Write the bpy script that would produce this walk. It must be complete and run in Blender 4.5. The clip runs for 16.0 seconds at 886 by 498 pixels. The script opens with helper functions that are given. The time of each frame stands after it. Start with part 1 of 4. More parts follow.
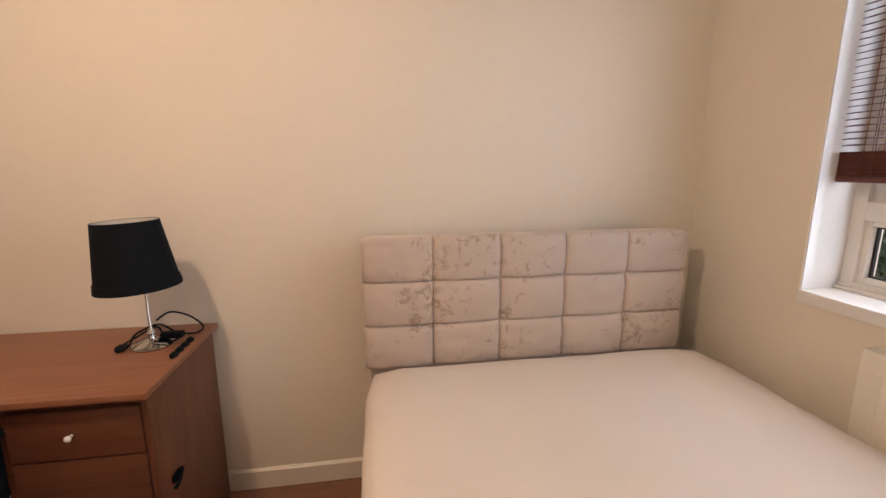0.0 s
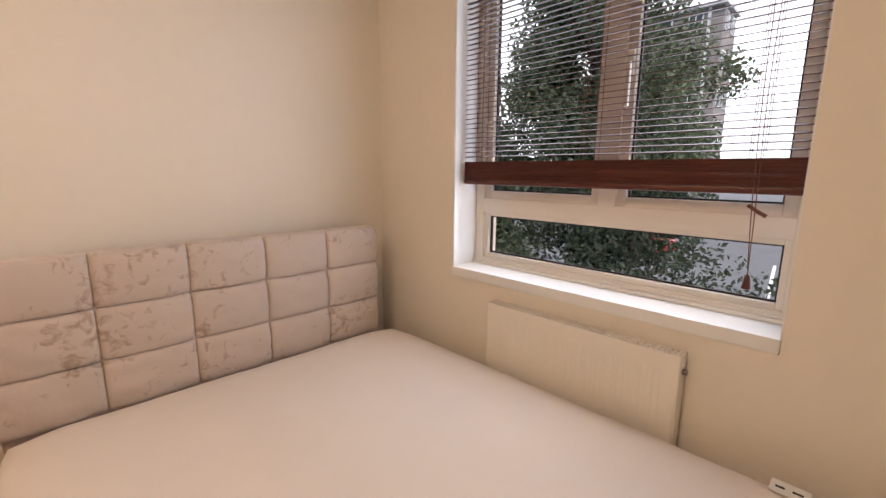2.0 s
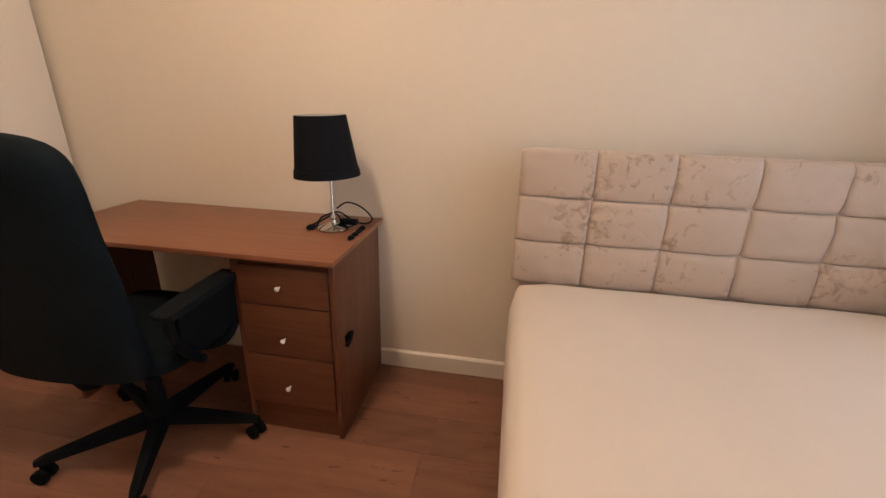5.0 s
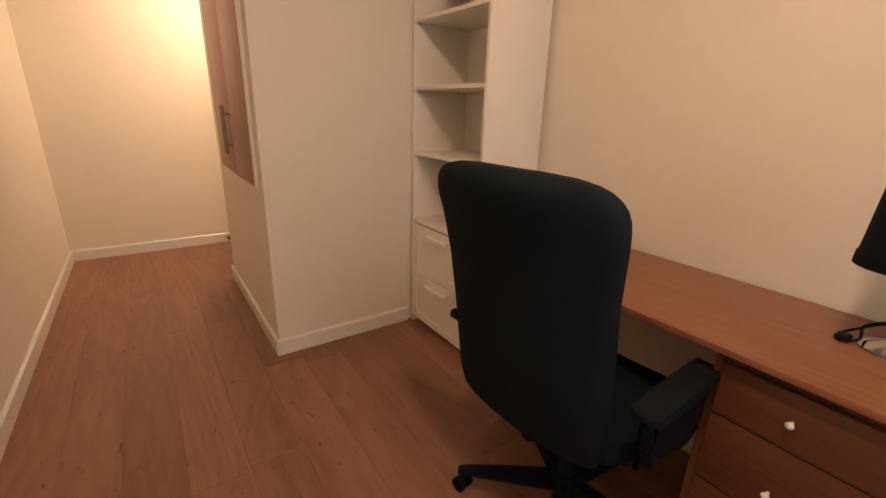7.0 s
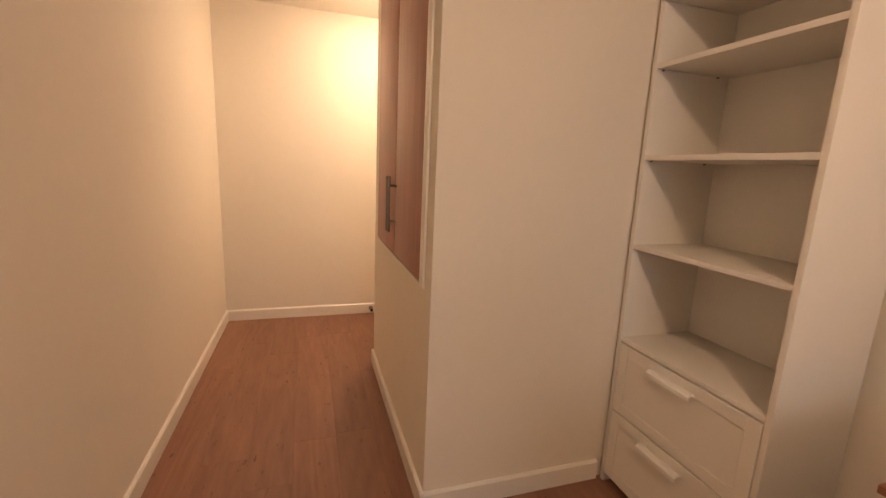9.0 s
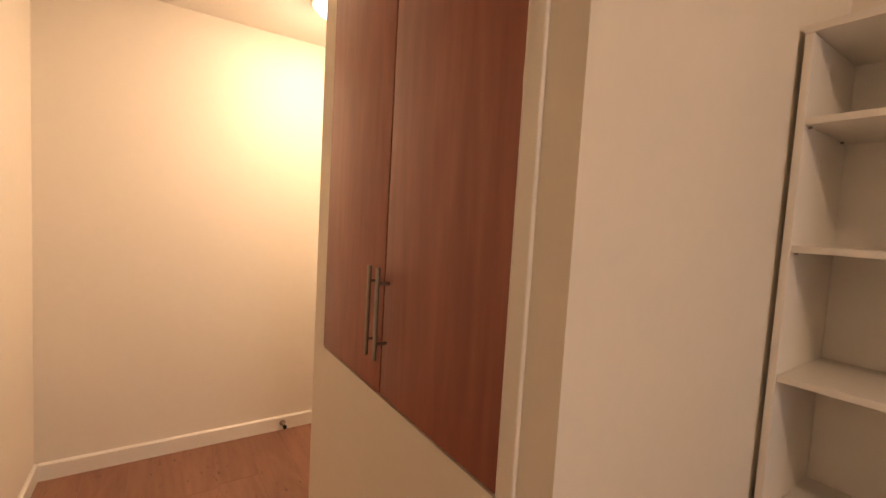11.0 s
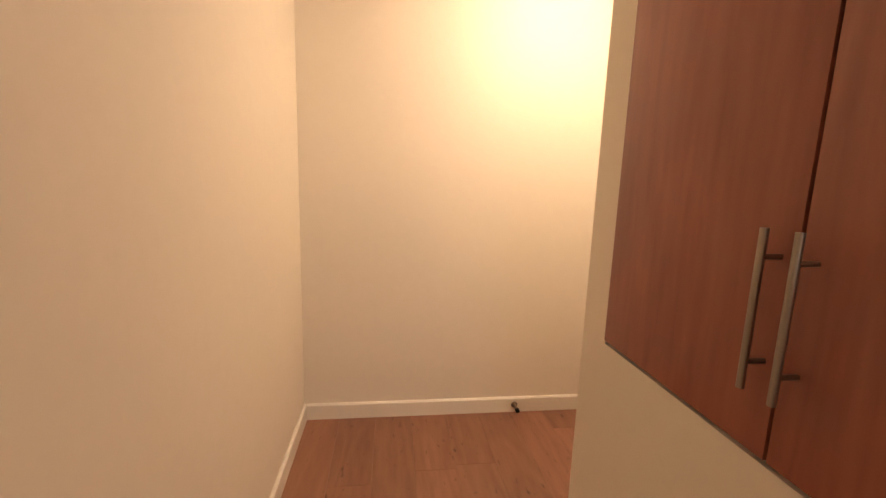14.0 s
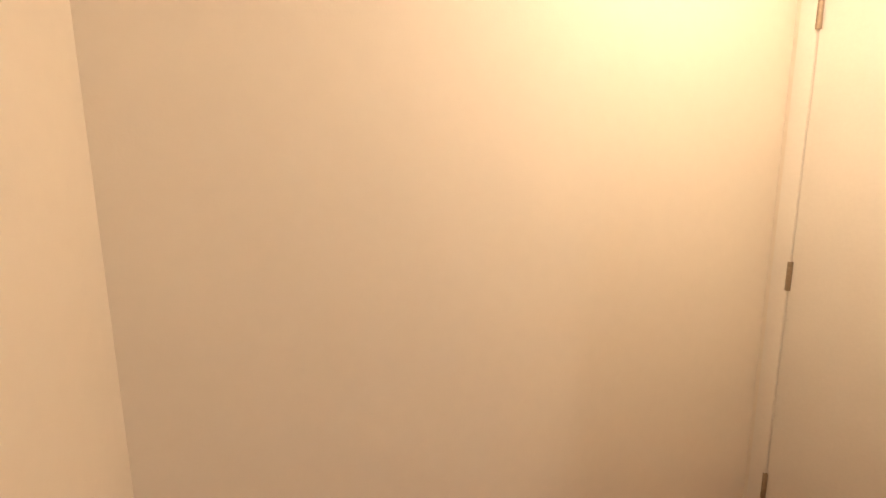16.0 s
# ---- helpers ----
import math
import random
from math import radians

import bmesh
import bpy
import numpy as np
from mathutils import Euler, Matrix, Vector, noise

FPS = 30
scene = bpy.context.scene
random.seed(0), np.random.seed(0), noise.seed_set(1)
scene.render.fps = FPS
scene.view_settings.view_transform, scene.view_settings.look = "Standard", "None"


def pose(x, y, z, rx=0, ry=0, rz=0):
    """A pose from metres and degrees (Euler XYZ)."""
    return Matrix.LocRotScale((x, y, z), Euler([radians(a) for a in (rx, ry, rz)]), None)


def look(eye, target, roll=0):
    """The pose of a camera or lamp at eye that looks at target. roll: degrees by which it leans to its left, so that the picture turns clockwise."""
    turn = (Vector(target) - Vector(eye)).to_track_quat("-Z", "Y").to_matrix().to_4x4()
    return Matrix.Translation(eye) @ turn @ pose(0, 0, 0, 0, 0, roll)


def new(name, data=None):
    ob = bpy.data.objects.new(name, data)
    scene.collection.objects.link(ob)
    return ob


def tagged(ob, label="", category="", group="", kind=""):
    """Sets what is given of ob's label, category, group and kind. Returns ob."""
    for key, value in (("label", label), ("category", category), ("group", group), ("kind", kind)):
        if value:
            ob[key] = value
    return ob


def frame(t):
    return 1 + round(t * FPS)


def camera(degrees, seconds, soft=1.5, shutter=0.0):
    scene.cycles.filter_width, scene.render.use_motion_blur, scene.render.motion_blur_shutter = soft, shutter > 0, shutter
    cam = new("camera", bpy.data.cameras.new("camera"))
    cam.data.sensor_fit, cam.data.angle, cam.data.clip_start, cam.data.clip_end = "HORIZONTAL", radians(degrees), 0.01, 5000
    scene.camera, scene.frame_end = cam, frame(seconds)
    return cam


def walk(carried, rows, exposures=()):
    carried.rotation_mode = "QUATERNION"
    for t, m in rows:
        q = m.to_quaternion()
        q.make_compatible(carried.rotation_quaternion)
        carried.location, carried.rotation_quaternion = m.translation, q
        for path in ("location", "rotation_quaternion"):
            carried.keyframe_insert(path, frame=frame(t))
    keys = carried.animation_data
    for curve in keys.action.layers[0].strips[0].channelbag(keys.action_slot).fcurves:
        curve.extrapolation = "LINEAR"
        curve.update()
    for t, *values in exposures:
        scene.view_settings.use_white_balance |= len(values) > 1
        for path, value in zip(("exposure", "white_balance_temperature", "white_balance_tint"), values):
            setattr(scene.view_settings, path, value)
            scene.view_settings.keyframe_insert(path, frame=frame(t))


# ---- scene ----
cam = camera(92.7, 16.0)
PATH = [
    (0, (-1.397, -1.691, 1.342), (-1.098, 0.25, 0.961), -0.2),
    (0.5, (-1.362, -1.691, 1.347), (-0.679, 0.155, 0.994), -0.2),
    (1, (-1.321, -1.75, 1.336), (-0.27, -0.084, 0.989), -0.1),
    (1.5, (-1.316, -1.765, 1.346), (0.013, -0.313, 0.993), 1.1),
    (2, (-1.313, -1.783, 1.342), (0.07, -0.384, 0.982), 0.5),
    (2.5, (-1.314, -1.792, 1.33), (0.041, -0.397, 0.859), 0.7),
    (3, (-1.338, -1.772, 1.296), (-0.126, -0.304, 0.682), 0.7),
    (3.5, (-1.356, -1.752, 1.283), (-0.411, -0.13, 0.592), 0.7),
    (4, (-1.375, -1.739, 1.259), (-0.833, 0.06, 0.574), 1.1),
    (4.2, (-1.373, -1.762, 1.264), (-1.065, 0.092, 0.579), 1.3),
    (6.3, (-1.86, -1.614, 1.258), (-2.856, 0.007, 0.642), 1.5),
    (6.5, (-1.905, -1.623, 1.261), (-3.085, -0.122, 0.665), 1.6),
    (7, (-2.054, -1.623, 1.273), (-3.608, -0.528, 0.65), 1.8),
    (7.5, (-2.217, -1.583, 1.269), (-3.994, -0.836, 0.735), 2.0),
    (8, (-2.41, -1.553, 1.297), (-4.289, -1.067, 0.812), 2.6),
    (8.2, (-2.476, -1.553, 1.3), (-4.363, -1.084, 0.83), 2.6),
    (10.3, (-3.4, -1.675, 1.365), (-5.158, -0.745, 1.156), 3.6),
    (10.5, (-3.479, -1.683, 1.376), (-5.223, -0.727, 1.165), 4.3),
    (11, (-3.72, -1.727, 1.404), (-5.381, -0.621, 1.269), 3.3),
    (11.5, (-3.888, -1.753, 1.428), (-5.503, -0.573, 1.409), 3.9),
    (12, (-3.946, -1.763, 1.432), (-5.582, -0.612, 1.427), 4.4),
    (12.5, (-3.977, -1.781, 1.406), (-5.7, -0.773, 1.286), 5.1),
    (13, (-4.015, -1.798, 1.368), (-5.82, -0.978, 1.103), 4.8),
    (13.5, (-4.081, -1.812, 1.338), (-5.986, -1.288, 1.024), 3.0),
    (14, (-4.271, -1.798, 1.322), (-6.227, -1.543, 0.99), 1.8),
    (14.5, (-4.531, -1.766, 1.305), (-6.506, -1.68, 1.004), 1.1),
    (15, (-4.806, -1.821, 1.325), (-6.773, -1.615, 1.032), 2.3),
    (15.2, (-4.949, -1.837, 1.332), (-6.909, -1.562, 1.043), 1.3),
    (15.5, (-5.154, -1.885, 1.357), (-7.083, -1.487, 1.012), 0.6),
    (15.8, (-5.385, -1.913, 1.341), (-7.276, -1.345, 1.021), 0.6),
    (16, (-5.531, -1.949, 1.32), (-7.368, -1.217, 1.02), -0.4),
]
walk(cam, [(t, look(eye, target, roll)) for t, eye, target, roll in PATH],
     exposures=[(0, 0.98, 6880, 20), (4.2, 0.98, 6880, 20), (6.5, 0.95, 7600, 21), (8.2, 0.97, 7850, 24), (13, 0.96, 7750, 23), (15, 0.92, 7250, 17), (16, 0.9, 7100, 16)])

# ---- world, sun, large lights, exposure ----
scene.view_settings.exposure = 0.8
world = bpy.data.worlds.new("sky")
scene.world = world
world.use_nodes = True
wn = world.node_tree
sky = wn.nodes.new("ShaderNodeTexSky")
sky.sky_type = 'NISHITA'
sky.sun_disc = False
sky.sun_elevation = radians(48)
sky.sun_rotation = radians(121)
sky.dust_density = 3.0
sky.air_density = 1.0
wn.nodes["Background"].inputs["Strength"].default_value = 0.15
wn.links.new(sky.outputs["Color"], wn.nodes["Background"].inputs["Color"])
sun_data = bpy.data.lights.new("sun", 'SUN')
sun_data.energy, sun_data.angle, sun_data.color = 1.5, radians(15), (1.0, 0.96, 0.9)
sun = new("sun", sun_data)
sun.matrix_world = look((0, 0, 30), (20, 12, 0))


def lamp(name, kind, place, watts, colour, size=0.1, target=None, size_y=None):
    data = bpy.data.lights.new(name, kind)
    data.energy, data.color = watts, colour
    if kind == 'AREA':
        data.size = size
        if size_y:
            data.shape, data.size_y = 'RECTANGLE', size_y
    else:
        data.shadow_soft_size = size
    ob = new(name, data)
    ob.matrix_world = look(place, target) if target else Matrix.Translation(place)
    return ob


BED_LAMP = (-2.22, -1.28)
HALL_LAMP = (-5.87, -1.00)
# sky light in the window's opening: at the glass behind the blind, and at the inner edge of the reveal
for x, watts in ((0.146, 2.6), (0.048, 3.0)):
    daylight = lamp("window_daylight", 'AREA', (x, -1.09, 1.56), watts, (0.68, 0.83, 1.0), 1.1, (-1, -1.09, 1.56), 1.2)
    daylight.data.spread = radians(165)
# each opal ceiling light: a bulb, and the wide face of its diffuser
lamp("bedroom_bulb", 'POINT', (BED_LAMP[0], BED_LAMP[1], 2.40), 13.8, (1.0, 0.75, 0.55), 0.07)
lamp("hall_bulb", 'POINT', (HALL_LAMP[0], HALL_LAMP[1], 2.40), 8.2, (1.0, 0.80, 0.62), 0.07)
for place, watts, colour in ((BED_LAMP, 2.6, (1.0, 0.77, 0.57)), (HALL_LAMP, 5.2, (1.0, 0.80, 0.62))):
    face = lamp("diffuser_face", 'AREA', (*place, 2.395), watts, colour, 0.16, (*place, 0))
    face.data.shape = 'DISK'

# ---- materials ----


def material(name, colour, rough=0.6, metal=0.0, vary=0.06, scale=3.0, fine=60.0, bump=0.0, bump_scale=200.0, coat=0.0, spec=0.5):
    m = bpy.data.materials.new(name)
    m.use_nodes = True
    nt = m.node_tree
    b = nt.nodes["Principled BSDF"]
    b.inputs["Roughness"].default_value = rough
    b.inputs["Metallic"].default_value = metal
    b.inputs["Coat Weight"].default_value = coat
    b.inputs["Specular IOR Level"].default_value = spec
    co = nt.nodes.new("ShaderNodeTexCoord")
    n1, n2 = nt.nodes.new("ShaderNodeTexNoise"), nt.nodes.new("ShaderNodeTexNoise")
    n1.inputs["Scale"].default_value, n2.inputs["Scale"].default_value = scale, fine
    n1.inputs["Detail"].default_value = 4
    mix = nt.nodes.new("ShaderNodeMix")
    mix.data_type = 'FLOAT'
    mix.inputs[0].default_value = 0.4
    for n in (n1, n2):
        nt.links.new(co.outputs["Object"], n.inputs["Vector"])
    nt.links.new(n1.outputs["Fac"], mix.inputs[2])
    nt.links.new(n2.outputs["Fac"], mix.inputs[3])
    ramp = nt.nodes.new("ShaderNodeValToRGB")
    ramp.color_ramp.elements[0].position, ramp.color_ramp.elements[1].position = 0.3, 0.7
    ramp.color_ramp.elements[0].color = (*[c * (1 - vary) for c in colour], 1)
    ramp.color_ramp.elements[1].color = (*[min(1, c * (1 + vary)) for c in colour], 1)
    nt.links.new(mix.outputs[0], ramp.inputs["Fac"])
    nt.links.new(ramp.outputs["Color"], b.inputs["Base Color"])
    if bump:
        nb, bp = nt.nodes.new("ShaderNodeTexNoise"), nt.nodes.new("ShaderNodeBump")
        nb.inputs["Scale"].default_value = bump_scale
        nt.links.new(co.outputs["Object"], nb.inputs["Vector"])
        nt.links.new(nb.outputs["Fac"], bp.inputs["Height"])
        bp.inputs["Strength"].default_value = bump
        bp.inputs["Distance"].default_value = 0.002
        nt.links.new(bp.outputs["Normal"], b.inputs["Normal"])
    return m


def wood(name, dark, light, axis, rough=0.45, stretch=14.0, scale=1.6, knots=0.0, per_piece=0.0, coat=0.0):
    """Straight-grained wood; the grain runs along axis 0, 1 or 2."""
    m = bpy.data.materials.new(name)
    m.use_nodes = True
    nt = m.node_tree
    link = nt.links.new
    b = nt.nodes["Principled BSDF"]
    b.inputs["Roughness"].default_value = rough
    b.inputs["Coat Weight"].default_value = coat
    b.inputs["Coat Roughness"].default_value = 0.25
    co = nt.nodes.new("ShaderNodeTexCoord")
    info = nt.nodes.new("ShaderNodeObjectInfo")
    shift = nt.nodes.new("ShaderNodeVectorMath")
    shift.operation = 'MULTIPLY_ADD'
    shift.inputs[1].default_value = (37.0, 19.0, 11.0)
    link(info.outputs["Random"], shift.inputs[0])
    link(co.outputs["Object"], shift.inputs[2])
    mp = nt.nodes.new("ShaderNodeMapping")
    s = [stretch * scale] * 3
    s[axis] = scale
    mp.inputs["Scale"].default_value = s
    link(shift.outputs[0], mp.inputs["Vector"])
    wide, fine, fig = (nt.nodes.new("ShaderNodeTexNoise") for _ in range(3))
    wide.inputs["Scale"].default_value, wide.inputs["Detail"].default_value, wide.inputs["Distortion"].default_value = 0.6, 3, 0.8
    fine.inputs["Scale"].default_value, fine.inputs["Detail"].default_value = 5.0, 6
    fig.inputs["Scale"].default_value, fig.inputs["Detail"].default_value, fig.inputs["Distortion"].default_value = 0.25, 2, 1.5
    for n in (wide, fine, fig):
        link(mp.outputs["Vector"], n.inputs["Vector"])
    rings = nt.nodes.new("ShaderNodeMath")
    rings.operation = 'MULTIPLY'
    rings.inputs[1].default_value = 9.0
    link(fig.outputs["Fac"], rings.inputs[0])
    wave = nt.nodes.new("ShaderNodeMath")
    wave.operation = 'PINGPONG'
    wave.inputs[1].default_value = 0.5
    link(rings.outputs[0], wave.inputs[0])
    a1 = nt.nodes.new("ShaderNodeMath")
    a1.operation = 'MULTIPLY_ADD'
    a1.inputs[1].default_value = 0.35
    link(wave.outputs[0], a1.inputs[0])
    a2 = nt.nodes.new("ShaderNodeMath")
    a2.operation = 'MULTIPLY_ADD'
    a2.inputs[1].default_value = 0.55
    link(wide.outputs["Fac"], a2.inputs[0])
    a3 = nt.nodes.new("ShaderNodeMath")
    a3.operation = 'MULTIPLY'
    a3.inputs[1].default_value = 0.5
    link(fine.outputs["Fac"], a3.inputs[0])
    link(a3.outputs[0], a2.inputs[2])
    link(a2.outputs[0], a1.inputs[2])
    ramp = nt.nodes.new("ShaderNodeValToRGB")
    ramp.color_ramp.elements[0].position, ramp.color_ramp.elements[1].position = 0.35, 0.85
    ramp.color_ramp.elements[0].color, ramp.color_ramp.elements[1].color = (*dark, 1), (*light, 1)
    link(a1.outputs[0], ramp.inputs["Fac"])
    colour = ramp.outputs["Color"]
    if knots:
        kn, kr, km = nt.nodes.new("ShaderNodeTexNoise"), nt.nodes.new("ShaderNodeValToRGB"), nt.nodes.new("ShaderNodeMix")
        kmap = nt.nodes.new("ShaderNodeMapping")
        ks = [9.0] * 3
        ks[axis] = 3.2
        kmap.inputs["Scale"].default_value = ks
        link(shift.outputs[0], kmap.inputs["Vector"])
        link(kmap.outputs["Vector"], kn.inputs["Vector"])
        kn.inputs["Detail"].default_value = 2
        kr.color_ramp.elements[0].position, kr.color_ramp.elements[1].position = 0.66, 0.78
        kr.color_ramp.elements[0].color, kr.color_ramp.elements[1].color = (0, 0, 0, 1), (knots, knots, knots, 1)
        link(kn.outputs["Fac"], kr.inputs["Fac"])
        km.data_type = 'RGBA'
        link(kr.outputs["Color"], km.inputs[0])
        link(colour, km.inputs[6])
        km.inputs[7].default_value = (*[c * 0.35 for c in dark], 1)
        colour = km.outputs[2]
    if per_piece:
        hs, mr = nt.nodes.new("ShaderNodeHueSaturation"), nt.nodes.new("ShaderNodeMapRange")
        mr.inputs["To Min"].default_value, mr.inputs["To Max"].default_value = 1 - per_piece, 1 + per_piece
        link(info.outputs["Random"], mr.inputs["Value"])
        link(mr.outputs["Result"], hs.inputs["Value"])
        link(colour, hs.inputs["Color"])
        colour = hs.outputs["Color"]
    link(colour, b.inputs["Base Color"])
    bp = nt.nodes.new("ShaderNodeBump")
    bp.inputs["Strength"].default_value, bp.inputs["Distance"].default_value = 0.15, 0.001
    link(fine.outputs["Fac"], bp.inputs["Height"])
    link(bp.outputs["Normal"], b.inputs["Normal"])
    return m


def velvet(name, dark, light):
    m = bpy.data.materials.new(name)
    m.use_nodes = True
    nt = m.node_tree
    link = nt.links.new
    b = nt.nodes["Principled BSDF"]
    b.inputs["Roughness"].default_value = 0.55
    b.inputs["Sheen Weight"].default_value = 0.6
    b.inputs["Sheen Roughness"].default_value = 0.35
    b.inputs["Sheen Tint"].default_value = (1, 0.93, 0.85, 1)
    co = nt.nodes.new("ShaderNodeTexCoord")
    big, small = nt.nodes.new("ShaderNodeTexNoise"), nt.nodes.new("ShaderNodeTexNoise")
    big.inputs["Scale"].default_value, big.inputs["Detail"].default_value, big.inputs["Distortion"].default_value = 3.2, 5, 0.5
    small.inputs["Scale"].default_value, small.inputs["Detail"].default_value, small.inputs["Distortion"].default_value = 30.0, 5, 0.9
    for n in (big, small):
        link(co.outputs["Object"], n.inputs["Vector"])
    mix = nt.nodes.new("ShaderNodeMix")
    mix.data_type = 'FLOAT'
    mix.inputs[0].default_value = 0.5
    link(big.outputs["Fac"], mix.inputs[2])
    link(small.outputs["Fac"], mix.inputs[3])
    ramp = nt.nodes.new("ShaderNodeValToRGB")
    ramp.color_ramp.elements[0].position, ramp.color_ramp.elements[1].position = 0.385, 0.47
    ramp.color_ramp.elements[0].color, ramp.color_ramp.elements[1].color = (*dark, 1), (*light, 1)
    link(mix.outputs[0], ramp.inputs["Fac"])
    link(ramp.outputs["Color"], b.inputs["Base Color"])
    bp = nt.nodes.new("ShaderNodeBump")
    bp.inputs["Strength"].default_value, bp.inputs["Distance"].default_value = 0.5, 0.004
    link(mix.outputs[0], bp.inputs["Height"])
    link(bp.outputs["Normal"], b.inputs["Normal"])
    return m


def glow(name, colour, strength):
    m = bpy.data.materials.new(name)
    m.use_nodes = True
    b = m.node_tree.nodes["Principled BSDF"]
    b.inputs["Base Color"].default_value = (*colour, 1)
    b.inputs["Emission Color"].default_value = (*colour, 1)
    b.inputs["Emission Strength"].default_value = strength
    return m


def clear_glass(name):
    m = bpy.data.materials.new(name)
    m.use_nodes = True
    nt = m.node_tree
    b = nt.nodes["Principled BSDF"]
    b.inputs["Base Color"].default_value = (0.97, 0.99, 0.98, 1)
    b.inputs["Roughness"].default_value = 0.0
    b.inputs["Transmission Weight"].default_value = 1.0
    b.inputs["IOR"].default_value = 1.05
    return m


def leafy(name, dark, light):
    m = bpy.data.materials.new(name)
    m.use_nodes = True
    nt = m.node_tree
    b = nt.nodes["Principled BSDF"]
    b.inputs["Roughness"].default_value = 0.5
    geo, ramp = nt.nodes.new("ShaderNodeNewGeometry"), nt.nodes.new("ShaderNodeValToRGB")
    ramp.color_ramp.elements[0].color, ramp.color_ramp.elements[1].color = (*dark, 1), (*light, 1)
    nt.links.new(geo.outputs["Random Per Island"], ramp.inputs["Fac"])
    nt.links.new(ramp.outputs["Color"], b.inputs["Base Color"])
    thin, mix = nt.nodes.new("ShaderNodeBsdfTranslucent"), nt.nodes.new("ShaderNodeMixShader")
    nt.links.new(ramp.outputs["Color"], thin.inputs["Color"])
    mix.inputs[0].default_value = 0.4
    nt.links.new(b.outputs[0], mix.inputs[1])
    nt.links.new(thin.outputs[0], mix.inputs[2])
    nt.links.new(mix.outputs[0], nt.nodes["Material Output"].inputs["Surface"])
    return m


WALL = material("cream_wall_paint", (0.80, 0.735, 0.63), 0.75, vary=0.02, scale=1.2, fine=25, bump=0.12, bump_scale=160)
CEIL = material("white_ceiling_paint", (0.80, 0.76, 0.68), 0.85, vary=0.02, bump=0.1, bump_scale=120)
TRIM = material("white_gloss_trim", (0.80, 0.76, 0.68), 0.35, vary=0.03, scale=6, fine=90, bump=0.03)
REVEAL = material("white_reveal_paint", (0.82, 0.82, 0.80), 0.6, vary=0.03, scale=5, bump=0.1)
UPVC = material("white_upvc", (0.78, 0.74, 0.68), 0.3, vary=0.02, scale=4)
GASKET = material("black_rubber", (0.012, 0.012, 0.013), 0.6, vary=0.1)
FLOORWOOD = wood("oak_laminate", (0.212, 0.092, 0.058), (0.325, 0.158, 0.099), 0, 0.45, 6, 1.3, knots=0.8, per_piece=0.13)
JOINT = material("dark_floor_joint", (0.12, 0.06, 0.036), 0.7, vary=0.1)
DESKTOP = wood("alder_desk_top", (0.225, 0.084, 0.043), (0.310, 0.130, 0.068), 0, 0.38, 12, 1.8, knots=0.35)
# same alder as the top; shade under the desk and chair darkens these colours
DESKSIDE_SHADED = wood("shaded_alder_desk_panel", (0.105, 0.036, 0.018), (0.18, 0.070, 0.036), 2, 0.42, 12, 1.8, knots=0.5)
DESKFRONT_SHADED = wood("shaded_alder_drawer_front", (0.095, 0.032, 0.016), (0.16, 0.061, 0.031), 0, 0.42, 12, 1.8, knots=0.35)
DOORWOOD = wood("cherry_door_veneer", (0.228, 0.066, 0.044), (0.365, 0.124, 0.080), 2, 0.38, 9, 1.0, knots=0.0)
BLINDWOOD = wood("mahogany_blind", (0.06, 0.013, 0.008), (0.13, 0.032, 0.018), 1, 0.4, 20, 2.0)
VELVET = velvet("crushed_velvet", (0.37, 0.275, 0.205), (0.56, 0.465, 0.395))
SHEET = material("cream_jersey_cover", (0.77, 0.70, 0.63), 0.9, vary=0.025, scale=4, fine=300, bump=0.25, bump_scale=900)
DIVAN = material("cream_divan_fabric", (0.66, 0.58, 0.48), 0.9, vary=0.05, fine=200, bump=0.2, bump_scale=600)
WHITEBOARD = material("white_foil_board", (0.79, 0.75, 0.68), 0.45, vary=0.015, scale=3)
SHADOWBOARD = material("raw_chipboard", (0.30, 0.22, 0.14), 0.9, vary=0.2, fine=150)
BLACKFABRIC = material("black_chair_fabric", (0.0060, 0.0115, 0.0155), 0.9, spec=0.15, vary=0.25, scale=8, fine=400, bump=0.4, bump_scale=900)
BLACKPLASTIC = material("black_plastic", (0.0055, 0.0080, 0.0100), 0.75, spec=0.12, vary=0.15, scale=10)
SHADECLOTH = material("black_lampshade_cloth", (0.005, 0.007, 0.010), 0.85, spec=0.15, vary=0.2, fine=500, bump=0.3, bump_scale=800)
SHADELINING = material("white_shade_lining", (0.7, 0.68, 0.62), 0.7, vary=0.03)
CHROME = material("polished_chrome", (0.52, 0.51, 0.50), 0.14, 1.0, vary=0.03)
STEEL = material("brushed_steel", (0.33, 0.285, 0.24), 0.32, 1.0, vary=0.08, fine=250)
BRASSY = material("worn_hinge_steel", (0.42, 0.34, 0.25), 0.4, 1.0, vary=0.25, fine=120)
# cream plate toned down so the rockers look brighter lit from above
SWITCHPLATE_DIMMED = material("dimmed_cream_plastic", (0.66, 0.59, 0.49), 0.4, vary=0.03)
KNOBWHITE = material("white_ceramic_knob", (0.82, 0.80, 0.75), 0.2, vary=0.01)
RADWHITE = material("white_radiator_enamel", (0.80, 0.75, 0.66), 0.35, vary=0.02, scale=2)
GRILLE_SHADOW = material("grey_grille_shadow", (0.20, 0.17, 0.14), 0.6, vary=0.1)
PLASTIC = material("white_switch_plastic", (0.78, 0.74, 0.66), 0.35, vary=0.02)
CORD = material("brown_cord", (0.16, 0.06, 0.035), 0.8, vary=0.2, fine=300)
PAPER = material("white_label_cloth", (0.8, 0.8, 0.8), 0.9, vary=0.03)
